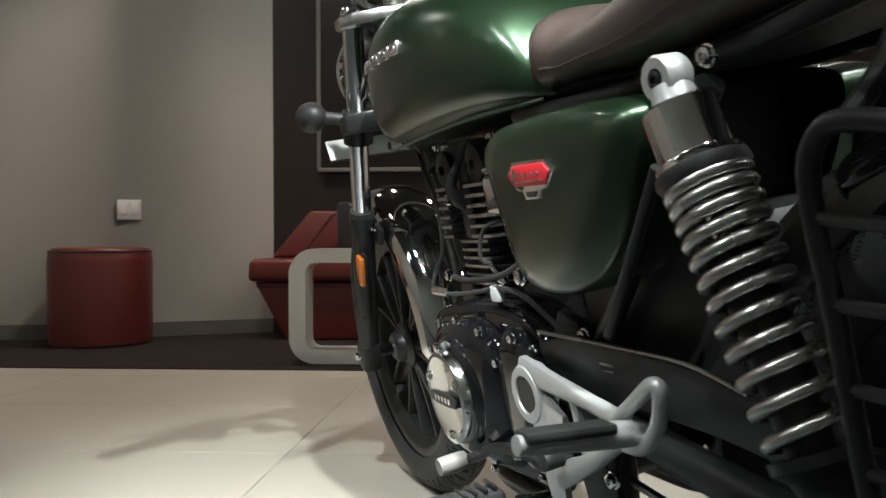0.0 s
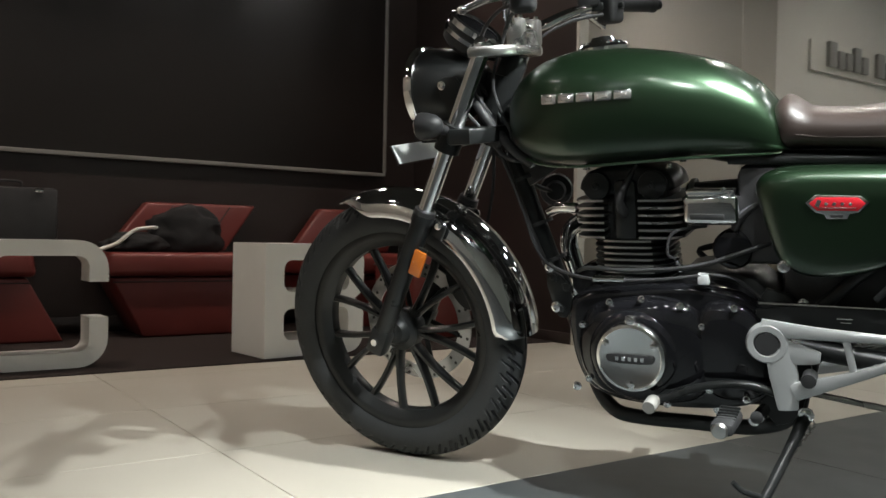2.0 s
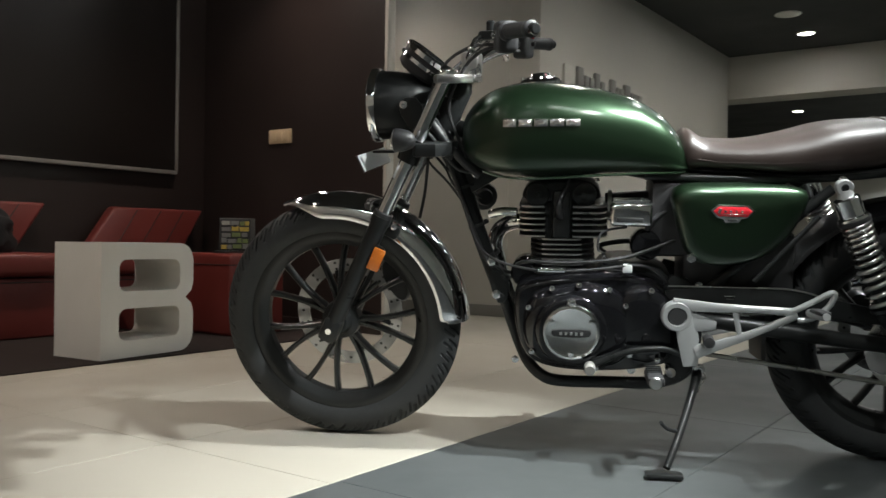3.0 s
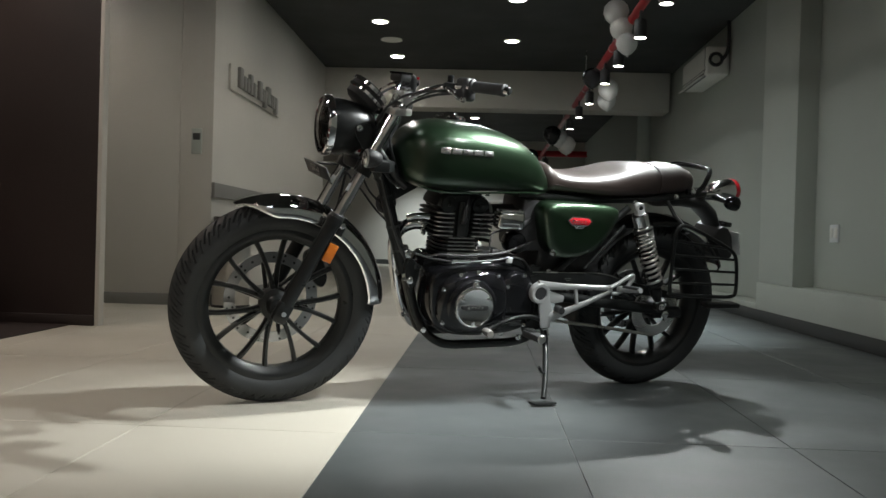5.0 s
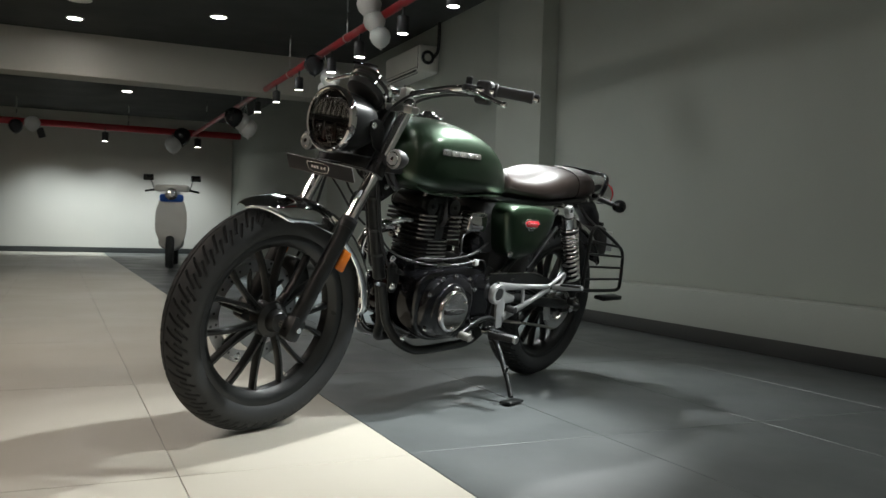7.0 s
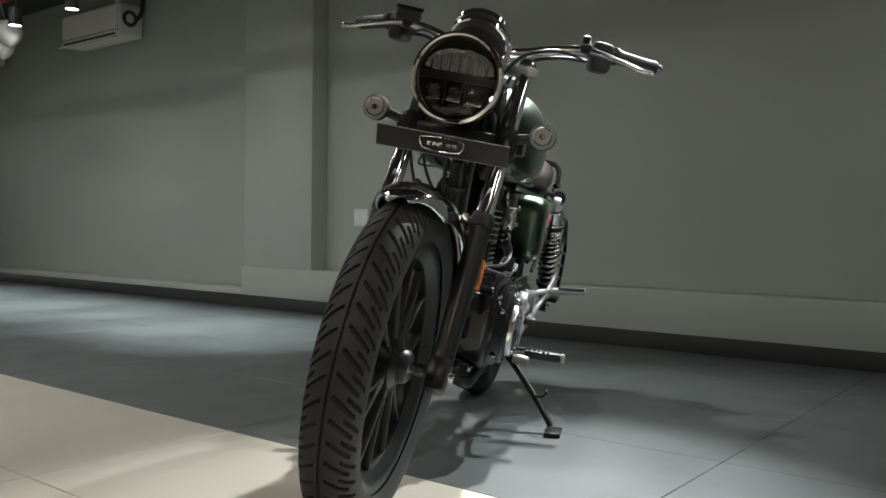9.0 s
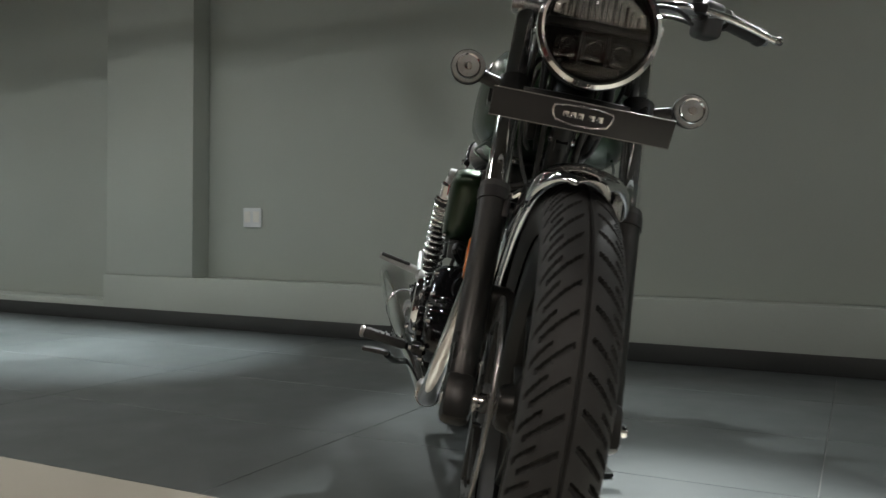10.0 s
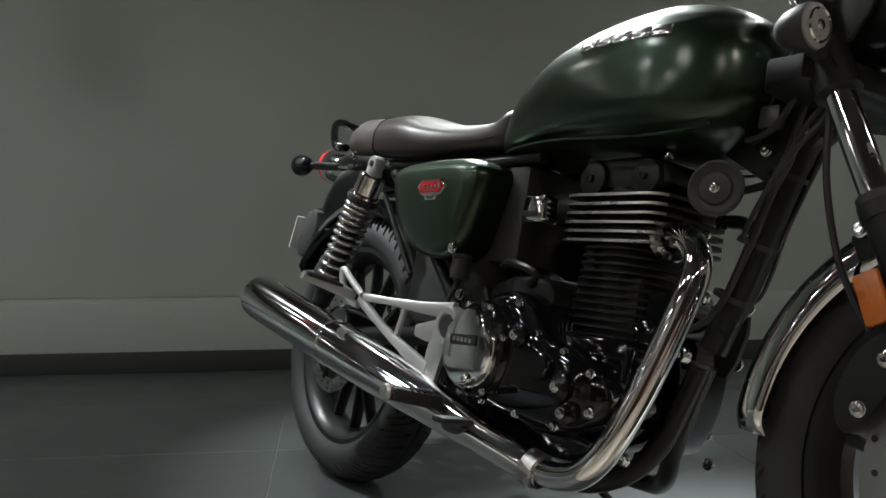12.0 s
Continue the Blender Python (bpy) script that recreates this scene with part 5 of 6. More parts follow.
part("name_plate", slab(rounded([(0.136, 0.372), (0.048, 0.372), (0.044, 0.362), (0.050, 0.352), (0.134, 0.352), (0.140, 0.362)], 1), 0.1795, 0.1832, 0.0008), MATTE, alt, "dark plate")
bm = bmesh.new()
for k in range(5):
    rbox((0.117 - 0.0125 * k, 0.1836, 0.362), (0.0070, 0.0012, 0.0085), 0.0003, bm=bm, seg=1)
part("plate_bars", bm, ALLOY, alt)
part("left_case", puff([(0.205, 0.442), (0.220, 0.330), (0.172, 0.262), (0.030, 0.252), (-0.060, 0.282), (-0.060, 0.430), (0.010, 0.482), (0.135, 0.476)], [(1.03, 0.10), (1.01, 0.120), (0.97, 0.134), (0.90, 0.145), (0.78, 0.153), (0.58, 0.158), (0.3, 0.160), (0.05, 0.160)]), GLOSS, engine, "gloss black left crankcase cover", 60)
part("sprocket_cover", puff([(-0.020, 0.475), (-0.010, 0.330), (-0.060, 0.268), (-0.165, 0.285), (-0.178, 0.400), (-0.120, 0.480)], [(1.0, 0.09), (1.0, 0.118), (0.95, 0.132), (0.85, 0.141), (0.66, 0.147), (0.4, 0.149), (0.05, 0.150)]), GLOSS, engine, "gloss black sprocket cover", 60)
for x, z in ((0.198, 0.415), (0.190, 0.300), (0.140, 0.465), (0.075, 0.474), (0.000, 0.464), (-0.040, 0.425), (-0.052, 0.300), (0.030, 0.262), (-0.10, 0.465), (-0.155, 0.40), (-0.12, 0.288)):
    bolt(engine, (x, 0.142, z), (0, 1, 0), 0.0058, 0.009)
part("starter_motor", lathe([(0.0, -0.05), (0.034, -0.05), (0.036, -0.04), (0.036, 0.05), (0.030, 0.06), (0, 0.06)], (0.215, 0, 0.480), (0, 1, 0), 24), GLOSS, engine)
part("front_mount", slab(rounded([(0.285, 0.505), (0.315, 0.495), (0.290, 0.40), (0.262, 0.40), (0.250, 0.46)], 1), 0.045, 0.055, 0.002), SATIN, engine)
for x, z in ((0.292, 0.49), (0.278, 0.42), (0.262, 0.47)):
    bolt(engine, (x, 0.056, z), (0, 1, 0), 0.009, 0.008, SATIN)
part("head_stay", tube([(0.235, 0.045, 0.640), (0.275, 0.04, 0.640), (0.305, 0.025, 0.63)], 0.012, 10), ALLOY, engine, "alloy head stay")
part("wire_clip", rbox((-0.042, 0.128, 0.516), (0.022, 0.012, 0.022), 0.003), PLATE_WHITE, engine, "white cable clip")

# right: clutch cover with the bright cap
part("clutch_case", puff([(0.232, 0.372), (0.232, 0.318), (0.160, 0.276), (-0.020, 0.284), (-0.110, 0.308), (-0.135, 0.390), (-0.085, 0.470), (-0.010, 0.492), (0.050, 0.462), (0.100, 0.418), (0.170, 0.405)], [(1.03, -0.03), (1.03, -0.10), (1.01, -0.138), (0.97, -0.153), (0.91, -0.163), (0.82, -0.170), (0.66, -0.174), (0.4, -0.1765), (0.05, -0.177)]), GLOSS, engine, "gloss black clutch cover", 60)
part("sump", slab(rounded([(0.200, 0.290), (0.160, 0.240), (0.110, 0.232), (-0.080, 0.234), (-0.150, 0.262), (-0.150, 0.300)], 1), -0.110, 0.060, 0.008), GLOSS, engine, "black sump")
part("gearbox_top", slab(rounded([(0.035, 0.460), (0.028, 0.508), (-0.020, 0.520), (-0.110, 0.515), (-0.165, 0.470), (-0.150, 0.440)], 1), -0.095, 0.060, 0.012), SATIN, engine)
part("case_front", rbox((0.150, -0.085, 0.395), (0.180, 0.070, 0.080), 0.016, seg=3), GLOSS, engine)
clutch = part("clutch_dome", lathe([(0.085, 0.13), (0.085, 0.165), (0.080, 0.182), (0.072, 0.188), (0, 0.19)], (-0.046, 0, 0.380), (0, -1, 0), 48), GLOSS, engine)
part("bright_cap", lathe([(0.068, 0.186), (0.068, 0.196), (0.064, 0.202), (0.056, 0.204), (0.0, 0.207)], (-0.046, 0, 0.380), (0, -1, 0), 48), CHROME, clutch, "brushed alloy cap")
part("name_plate", rbox((-0.050, -0.2075, 0.392), (0.070, 0.003, 0.018), 0.0014, Matrix.Rotation(radians(-4), 4, "Y")), MATTE, clutch, "dark plate")
bm = bmesh.new()
for k in range(5):
    rbox((-0.072 + 0.011 * k, -0.2093, 0.392), (0.008, 0.0012, 0.008), 0.0003, bm=bm, seg=1)
part("plate_bars", bm, ALLOY, clutch)
bolt(clutch, (-0.030, -0.204, 0.330), (0, -1, 0), 0.008, 0.007)
for x, z in ((0.210, 0.378), (0.218, 0.322), (0.150, 0.290), (0.060, 0.292), (0.030, 0.466), (0.085, 0.422), (0.150, 0.402), (-0.09, 0.452), (-0.112, 0.330), (-0.03, 0.298)):
    bolt(engine, (x, -0.160, z), (0, -1, 0), 0.0058, 0.009)
part("oil_filler", lathe([(0.022, 0), (0.022, 0.012), (0.018, 0.018), (0, 0.018)], (0.120, -0.170, 0.375), (0, -1, 0), 20), GLOSS, engine)
for (x, z), r in (((0.055, 0.415), 0.018), ((0.165, 0.350), 0.020), ((0.185, 0.315), 0.015)):
    part("cover_boss", lathe([(r * 1.2, -0.01), (r * 1.1, 0.008), (r * 0.7, 0.014), (0, 0.015)], (x, -0.172, z), (0, -1, 0), 18), GLOSS, engine)
    bolt(engine, (x, -0.186, z), (0, -1, 0), 0.007, 0.006)
part("clutch_arm", tube([(0.0, -0.120, 0.500), (0.02, -0.135, 0.520), (-0.05, -0.130, 0.535), (-0.09, -0.115, 0.53)], 0.007, 8), SATIN, engine)
for k in range(5):
    part("barrel_fin", slab([(0.032, 0.0), (0.032, -0.050), (0.046, -0.070), (0.072, -0.080), (0.160, -0.080), (0.186, -0.070), (0.200, -0.050), (0.200, 0.0)], 0.408 + 0.0128 * k, 0.4122 + 0.0128 * k, 0.0, axis="z"), SATIN, core)
part("barrel", rbox((0.118, -0.040, 0.465), (0.140, 0.05, 0.14), 0.01), SATIN, core)

# intake: throttle body, chrome housing, breather drum
inj = part("throttle_housing", rbox((-0.050, 0.078, 0.644), (0.104, 0.054, 0.060), 0.012, seg=3), CHROME, bike, "chrome throttle housing")
part("housing_slot", rbox((-0.045, 0.1045, 0.632), (0.064, 0.004, 0.012), 0.003), MATTE, inj)
part("housing_lid", rbox((-0.050, 0.080, 0.678), (0.090, 0.046, 0.010), 0.004), ALLOY, inj)
for x, z in ((-0.088, 0.676), (-0.075, 0.682), (-0.094, 0.662)):
    bolt(inj, (x, 0.098, z), (0, 1, 0), 0.004, 0.006)
part("right_housing", rbox((-0.050, -0.082, 0.637), (0.062, 0.040, 0.050), 0.009, seg=3), CHROME, inj, "chrome throttle housing")
part("housing_slot", rbox((-0.056, -0.1022, 0.627), (0.038, 0.003, 0.011), 0.002), MATTE, inj)
bolt(inj, (-0.028, -0.098, 0.657), (0, -1, 0), 0.004, 0.006)
part("intake_boot", tube([(-0.13, 0, 0.66), (0.01, 0, 0.65)], 0.035, 18, smooth=False), MATTE, inj)
part("breather_drum", lathe([(0.0, 0.03), (0.034, 0.03), (0.039, 0.04), (0.039, 0.080), (0.034, 0.090), (0.012, 0.094), (0, 0.094)], (-0.088, 0, 0.565), (0, 1, 0), 28), GLOSS, inj, "round black housing")
part("inner_guard", loft([[(RX_ + rr * math.cos(radians(a)), y, RZ_ + rr * math.sin(radians(a))) for rr, y in ((0.345, -0.078), (0.36, 0), (0.345, 0.078), (0.335, 0.078), (0.35, 0), (0.335, -0.078))] for a in range(-8, 66, 6)]), MATTE, bike, "black inner mudguard")
part("battery_box", rbox((-0.31, 0, 0.50), (0.27, 0.17, 0.20), 0.02), MATTE, bike, "black battery box")
part("air_box", rbox((-0.235, 0, 0.63), (0.28, 0.17, 0.19), 0.02), MATTE, bike, "black air box")
cable = part("clutch_cable", tube([(0.392, 0.03, 0.72), (0.362, 0.03, 0.62), (0.335, 0.045, 0.555), (0.285, 0.085, 0.522), (0.18, 0.13, 0.508), (0.05, 0.135, 0.512), (-0.05, 0.13, 0.525)], 0.0034, 8), MATTE, bike, "black control cable with a chrome adjuster")
part("adjuster", tube([(0.175, 0.131, 0.509), (0.11, 0.134, 0.510)], 0.0075, 10, smooth=False), CHROME, cable)
part("cable", tube([(-0.05, 0.13, 0.525), (-0.10, 0.12, 0.515), (-0.145, 0.10, 0.47), (-0.16, 0.08, 0.43)], 0.0035, 8), MATTE, cable)

# ---- frame ----
frame_ = part("frame", tube([(0.455, 0, 0.80), (0.425, 0, 0.86), (0.405, 0, 0.93)], 0.036, 20, smooth=False), SATIN, bike, "black tubular steel frame")
part("down_tube", tube([(0.425, 0, 0.80), (0.385, 0, 0.72), (0.332, 0, 0.56), (0.288, 0, 0.44)], 0.021, 16), SATIN, frame_)
part("top_tube", tube([(0.42, 0, 0.86), (0.2, 0, 0.80), (-0.1, 0, 0.74)], 0.022, 14), SATIN, frame_)
part("gusset", slab([(0.40, 0.82), (0.425, 0.75), (0.36, 0.68), (0.25, 0.745), (0.30, 0.80)], -0.012, 0.012, 0.003), SATIN, frame_)
for s in (1, -1):
    y = 0.085 * s
    part("cradle_tube", tube([(0.276, 0.007 * s, 0.415), (0.252, 0.009 * s, 0.345), (0.231, 0.015 * s, 0.287), (0.205, 0.040 * s, 0.240), (0.168, 0.070 * s, 0.213), (0.120, y, 0.205), (0.0, y, 0.206), (-0.13, y, 0.212), (-0.20, y, 0.25), (-0.215, y, 0.34)], 0.0155, 14), SATIN, frame_)
    part("seat_rail", tube([(-0.08, 0.07 * s, 0.738), (-0.30, 0.085 * s, 0.732), (-0.52, 0.105 * s, 0.740), (-0.75, 0.10 * s, 0.765), (-0.88, 0.07 * s, 0.775)], 0.0115, 12), SATIN, frame_)
    part("rear_stay", tube([(-0.20, 0.10 * s, 0.42), (-0.34, 0.110 * s, 0.56), (-0.505, 0.122 * s, 0.715)], 0.0125, 12), SATIN, frame_)
    part("pivot_plate", slab(rounded([(-0.13, 0.50), (-0.21, 0.48), (-0.235, 0.36), (-0.21, 0.24), (-0.155, 0.22), (-0.12, 0.34)], 1), 0.095 * s - 0.008, 0.095 * s + 0.008, 0.003), SATIN, frame_)
    # black rod, added where a bright see-through gap was taken for one
    part("added_rod", tube([(-0.335, 0.150 * s, 0.495), (-0.47, 0.160 * s, 0.655)], 0.006, 10, smooth=False), SATIN, frame_)

# ---- swing arm, chain, shocks ----
swing = part("swing_arm", tube([(-0.17, -0.13, 0.405), (-0.17, 0.13, 0.405)], 0.028, 18, smooth=False), SATIN, bike, "black swing arm")
for s in (1, -1):
    part("swing_tube", tube([(-0.17, 0.115 * s, 0.40), (-0.36, 0.12 * s, 0.372), (-0.60, 0.125 * s, 0.345), (-0.80, 0.125 * s, 0.322)], 0.0195, 14), SATIN, swing)
    part("axle_block", rbox((-0.735, 0.125 * s, 0.325), (0.12, 0.022, 0.045), 0.006), SATIN, swing)
    part("axle_nut", lathe([(0.016, 0), (0.016, 0.012), (0.010, 0.015), (0, 0.015)], (RX_, 0.137 * s, RZ_), (0, s, 0), 6), CHROME, swing, "chrome axle nut")
    shock = part("shock_absorber", tube([(-0.534, 0.171 * s, 0.67), (-0.655, 0.185 * s, 0.365)], 0.012, 14, smooth=False), CHROME, bike, "chrome twin shock absorber with a coil spring")
    top, low = Vector((-0.520, 0.170 * s, 0.700)), Vector((-0.655, 0.185 * s, 0.365))
    ax = (low - top).normalized()
    part("shock_eye", lathe([(0.009, -0.012), (0.017, -0.012), (0.019, -0.009), (0.019, 0.009), (0.017, 0.012), (0.009, 0.012)], (-0.514, 0.170 * s, 0.723), (0, 1, 0), 24, closed=True), SILVER, shock)
    part("shock_neck", tube([(-0.516, 0.170 * s, 0.717), top + ax * 0.004], (0.016, 0.020), 16, smooth=False), SILVER, shock)
    bolt(shock, (-0.514, 0.176 * s, 0.723), (0, s, 0), 0.0075, 0.008, SATIN)
    part("shock_head", lathe([(0.010, -0.016), (0.013, -0.004), (0.026, 0.000), (0.029, 0.003), (0.029, 0.044), (0.034, 0.046), (0.035, 0.049), (0.035, 0.056), (0.012, 0.058)], top, ax, 32), CHROME, shock, "chrome shock head")
    part("spring_seat", lathe([(0.012, 0.052), (0.036, 0.052), (0.037, 0.058), (0.034, 0.064), (0.012, 0.064)], top, ax, 32, closed=True), MATTE, shock)
    side = ax.orthogonal().normalized()
    up = ax.cross(side)
    turns, n = 12.0, 240
    pts = []
    for k in range(n + 1):
        f = k / n
        a = 2 * math.pi * turns * f
        pts.append(top + ax * (0.064 + 0.205 * (0.62 * f + 0.38 * f * f)) + (0.0305 - 0.0015 * f) * (math.cos(a) * side + math.sin(a) * up))
    part("coil_spring", tube(pts, 0.0054, 8, smooth=False), BRUSHED, shock, "bright coil spring", 60)
    part("damper_body", tube([top + ax * 0.12, top + ax * 0.315], 0.021, 20, smooth=False), SATIN, shock)
    part("lower_cup", lathe([(0.015, 0.268), (0.034, 0.268), (0.034, 0.276), (0.024, 0.284), (0.018, 0.32), (0.012, 0.34)], top, ax, 28), SATIN, shock)
    part("lower_eye", lathe([(0.009, -0.014), (0.019, -0.014), (0.019, 0.014), (0.009, 0.014)], low, (0, 1, 0), 20, closed=True), SATIN, shock)
    bolt(shock, low + Vector((0, 0.014 * s, 0)), (0, s, 0), 0.010, 0.010)
guard = part("chain_guard", slab(rounded([(-0.135, 0.474), (-0.42, 0.474), (-0.56, 0.440), (-0.80, 0.395), (-0.815, 0.372), (-0.60, 0.392), (-0.40, 0.412), (-0.20, 0.405), (-0.135, 0.42)], 1), 0.118, 0.128, 0.003), SATIN, bike, "long black chain guard with a bright upper edge")
part("guard_edge", tube([(-0.14, 0.128, 0.474), (-0.30, 0.129, 0.474), (-0.42, 0.129, 0.472), (-0.50, 0.129, 0.455)], 0.0022, 6), BRUSHED, guard)
part("guard_mark", rbox((-0.285, 0.1285, 0.452), (0.026, 0.001, 0.003), 0.0003), BRUSHED, guard)
part("guard_mark", rbox((-0.287, 0.1285, 0.445), (0.018, 0.001, 0.002), 0.0003), BRUSHED, guard)
chain = part("drive_chain", tube([(-0.12, 0.084, 0.385), (-0.72, 0.084, 0.418)], 0.006, 6, smooth=False), BRUSHED, bike, "steel drive chain")
part("lower_run", tube([(-0.12, 0.084, 0.305), (-0.45, 0.084, 0.262), (-0.72, 0.084, 0.222)], 0.006, 6), BRUSHED, chain)

# ---- footrests, stand, levers ----
for s in (1, -1):
    P = lambda x, y, z: (x, y * s, z)
    ring = part("footrest_hanger", lathe([(0.022, 0.145), (0.036, 0.145), (0.038, 0.150), (0.038, 0.164), (0.034, 0.170), (0.024, 0.170), (0.022, 0.165)], (-0.160, 0, 0.408), (0, s, 0), 36, closed=True), SILVER, bike, "silver painted footrest hanger")
    part("pivot_cover", lathe([(0.0, 0.150), (0.0235, 0.150), (0.0235, 0.166), (0.020, 0.169), (0.0, 0.169)], (-0.160, 0, 0.408), (0, s, 0), 28), MATTE, ring, "black pivot cover")
    def bow(x):
        """How far out the hanger stands at a place along it."""
        return 0.160 + 0.050 * min(1.0, max(0.0, (-0.16 - x) / 0.30)) ** 1.3
    def blade(name, pts, h, th=0.014):
        """A flat bar through (x, z), bowed outward to the rear; h: its height at each point."""
        path = catmull([(x, 0, z) for x, z in pts], 4)
        hs = np.interp(np.linspace(0, len(h) - 1, len(path)), range(len(h)), h)
        rings = []
        for i, q in enumerate(path):
            t = (path[min(i + 1, len(path) - 1)] - path[max(i - 1, 0)]).normalized()
            nrm = Vector((-t.z, 0, t.x))
            rings.append([q + nrm * (0.5 * float(hs[i]) * u) + Vector((0, s * (bow(q.x) + 0.5 * th * w), 0)) for u, w in ((-1, -0.6), (-0.6, -1), (0.6, -1), (1, -0.6), (1, 0.6), (0.6, 1), (-0.6, 1), (-1, 0.6))])
        return part(name, loft(rings), SILVER, ring, "", 50)
    blade("upper_arm", [(-0.150, 0.436), (-0.24, 0.434), (-0.34, 0.436), (-0.423, 0.436)], (0.034, 0.022, 0.015, 0.018))
    blade("lower_arm", [(-0.205, 0.320), (-0.28, 0.352), (-0.35, 0.386), (-0.425, 0.430)], (0.034, 0.022, 0.016, 0.018))
    blade("leg", [(-0.178, 0.400), (-0.188, 0.35), (-0.196, 0.285)], (0.046, 0.050, 0.034), 0.014)
    blade("web", [(-0.178, 0.398), (-0.215, 0.392), (-0.250, 0.390)], (0.045, 0.038, 0.020), 0.008)
    blade("brace", [(-0.29, 0.432), (-0.305, 0.365)], (0.012, 0.012), 0.010)
    part("loop", tube([P(-0.415, 0.206, 0.440), P(-0.455, 0.211, 0.464), P(-0.490, 0.214, 0.486), P(-0.500, 0.214, 0.480), P(-0.486, 0.212, 0.450), P(-0.455, 0.209, 0.424), P(-0.425, 0.206, 0.418)], 0.0070, 10), SILVER, ring)
    peg = part("passenger_peg", tube([P(-0.452, 0.205, 0.436), P(-0.452, 0.235, 0.442), P(-0.455, 0.325, 0.460)], (0.010, 0.012, 0.0085), 12, 3), SILVER, ring, "silver folding peg")
    part("peg_pad", rbox(P(-0.454, 0.278, 0.458), (0.026, 0.085, 0.010), 0.004, Matrix.Rotation(radians(10 * s), 4, "X")), MATTE, ring)
    rp = part("rider_peg", tube([P(-0.150, 0.135, 0.268), P(-0.148, 0.185, 0.274), P(-0.146, 0.200, 0.277)], 0.012, 12, 3), CHROME, bike, "rider footpeg with a ribbed rubber pad")
    part("rubber", rbox(P(-0.103, 0.252, 0.283), (0.040, 0.105, 0.024), 0.008, Matrix.Rotation(radians(6 * s), 4, "X")), MATTE, rp)
    for k in range(7):
        part("rib", rbox(P(-0.103, 0.212 + 0.0135 * k, 0.2955 - 0.0003 * k + 0.0), (0.036, 0.005, 0.006), 0.002), SATIN, rp)
    part("peg_end", lathe([(0, 0.006), (0.012, 0.005), (0.015, 0.0), (0.013, -0.006), (0, -0.006)], P(-0.101, 0.308, 0.288), (0, s, 0), 16), BRUSHED, rp, "steel peg end")
stand = part("side_stand", tube([(-0.222, 0.110, 0.262), (-0.205, 0.165, 0.225), (-0.165, 0.255, 0.145), (-0.132, 0.315, 0.085)], (0.014, 0.011, 0.0095, 0.009), 12), SATIN, bike, "black side stand")
part("stand_foot", rbox((-0.126, 0.324, 0.0722), (0.085, 0.046, 0.010), 0.004, Matrix.Rotation(radians(11.17), 4, "X")), SATIN, stand)
part("stand_prong", tube([(-0.165, 0.25, 0.148), (-0.135, 0.275, 0.165), (-0.118, 0.285, 0.185)], 0.005, 8), SATIN, stand)
part("stand_spring", tube([Vector((-0.235 + 0.055 * k / 60 + 0.006 * math.cos(k * 0.9), 0.125 + 0.085 * k / 60, 0.250 - 0.07 * k / 60 + 0.006 * math.sin(k * 0.9))) for k in range(61)], 0.0018, 5, smooth=False), BRUSHED, stand)
bolt(stand, (-0.222, 0.122, 0.262), (0, 1, 0), 0.012, 0.010)
lever = part("gear_lever", tube([(-0.195, 0.150, 0.300), (-0.13, 0.165, 0.325), (-0.05, 0.172, 0.318), (0.02, 0.176, 0.290), (0.045, 0.180, 0.282)], 0.0075, 10), SATIN, bike, "black gear lever")
part("toe_pad", lathe([(0, 0.0), (0.012, 0.0), (0.0135, 0.006), (0.0135, 0.036), (0.012, 0.042), (0, 0.042)], (0.046, 0.182, 0.282), (0, 1, 0), 16), TRIM, lever, "grey rubber toe pad")
part("heel_arm", tube([(-0.195, 0.150, 0.300), (-0.225, 0.160, 0.33), (-0.232, 0.168, 0.352)], 0.0075, 10), SATIN, lever)
part("heel_pad", lathe([(0, 0.0), (0.013, 0.0), (0.013, 0.034), (0, 0.036)], (-0.233, 0.165, 0.354), (0, 1, 0), 16), MATTE, lever)
pedal = part("brake_pedal", tube([(-0.20, -0.150, 0.275), (-0.12, -0.175, 0.245), (-0.02, -0.215, 0.248), (0.03, -0.235, 0.265)], 0.008, 10), SATIN, bike, "black brake pedal")
part("pedal_pad", rbox((0.032, -0.262, 0.270), (0.032, 0.060, 0.010), 0.003), MATTE, pedal)

# ---- exhaust ----
ex = part("exhaust", tube([(0.205, -0.035, 0.598), (0.245, -0.048, 0.600), (0.284, -0.064, 0.580), (0.302, -0.078, 0.545), (0.2985, -0.089, 0.500), (0.279, -0.102, 0.420), (0.255, -0.115, 0.340), (0.226, -0.125, 0.272), (0.190, -0.130, 0.230), (0.142, -0.132, 0.214), (0.088, -0.131, 0.213)], 0.0212, 22, 6), CHROME, bike, "chrome exhaust pipe", 60)
MU0, MU1 = Vector((0.088, -0.131, 0.2125)), Vector((-0.745, -0.285, 0.400))
ml = (MU1 - MU0).length
part("silencer", lathe([(0.0235, -0.02), (0.027, 0.0), (0.028, 0.03), (0.031, 0.12), (0.036, 0.22), (0.042, 0.32), (0.047, 0.44), (0.049, 0.60), (0.050, ml - 0.10), (0.050, ml - 0.02), (0.048, ml), (0.040, ml + 0.004), (0.036, ml - 0.004), (0.030, ml - 0.03), (0, ml - 0.03)], MU0, MU1 - MU0, 48), CHROME, ex, "long chrome silencer", 50)
part("clamp_ring", lathe([(0.026, -0.014), (0.0295, -0.012), (0.0295, 0.012), (0.026, 0.014)], MU0, MU1 - MU0, 32, closed=True), BRUSHED, ex)
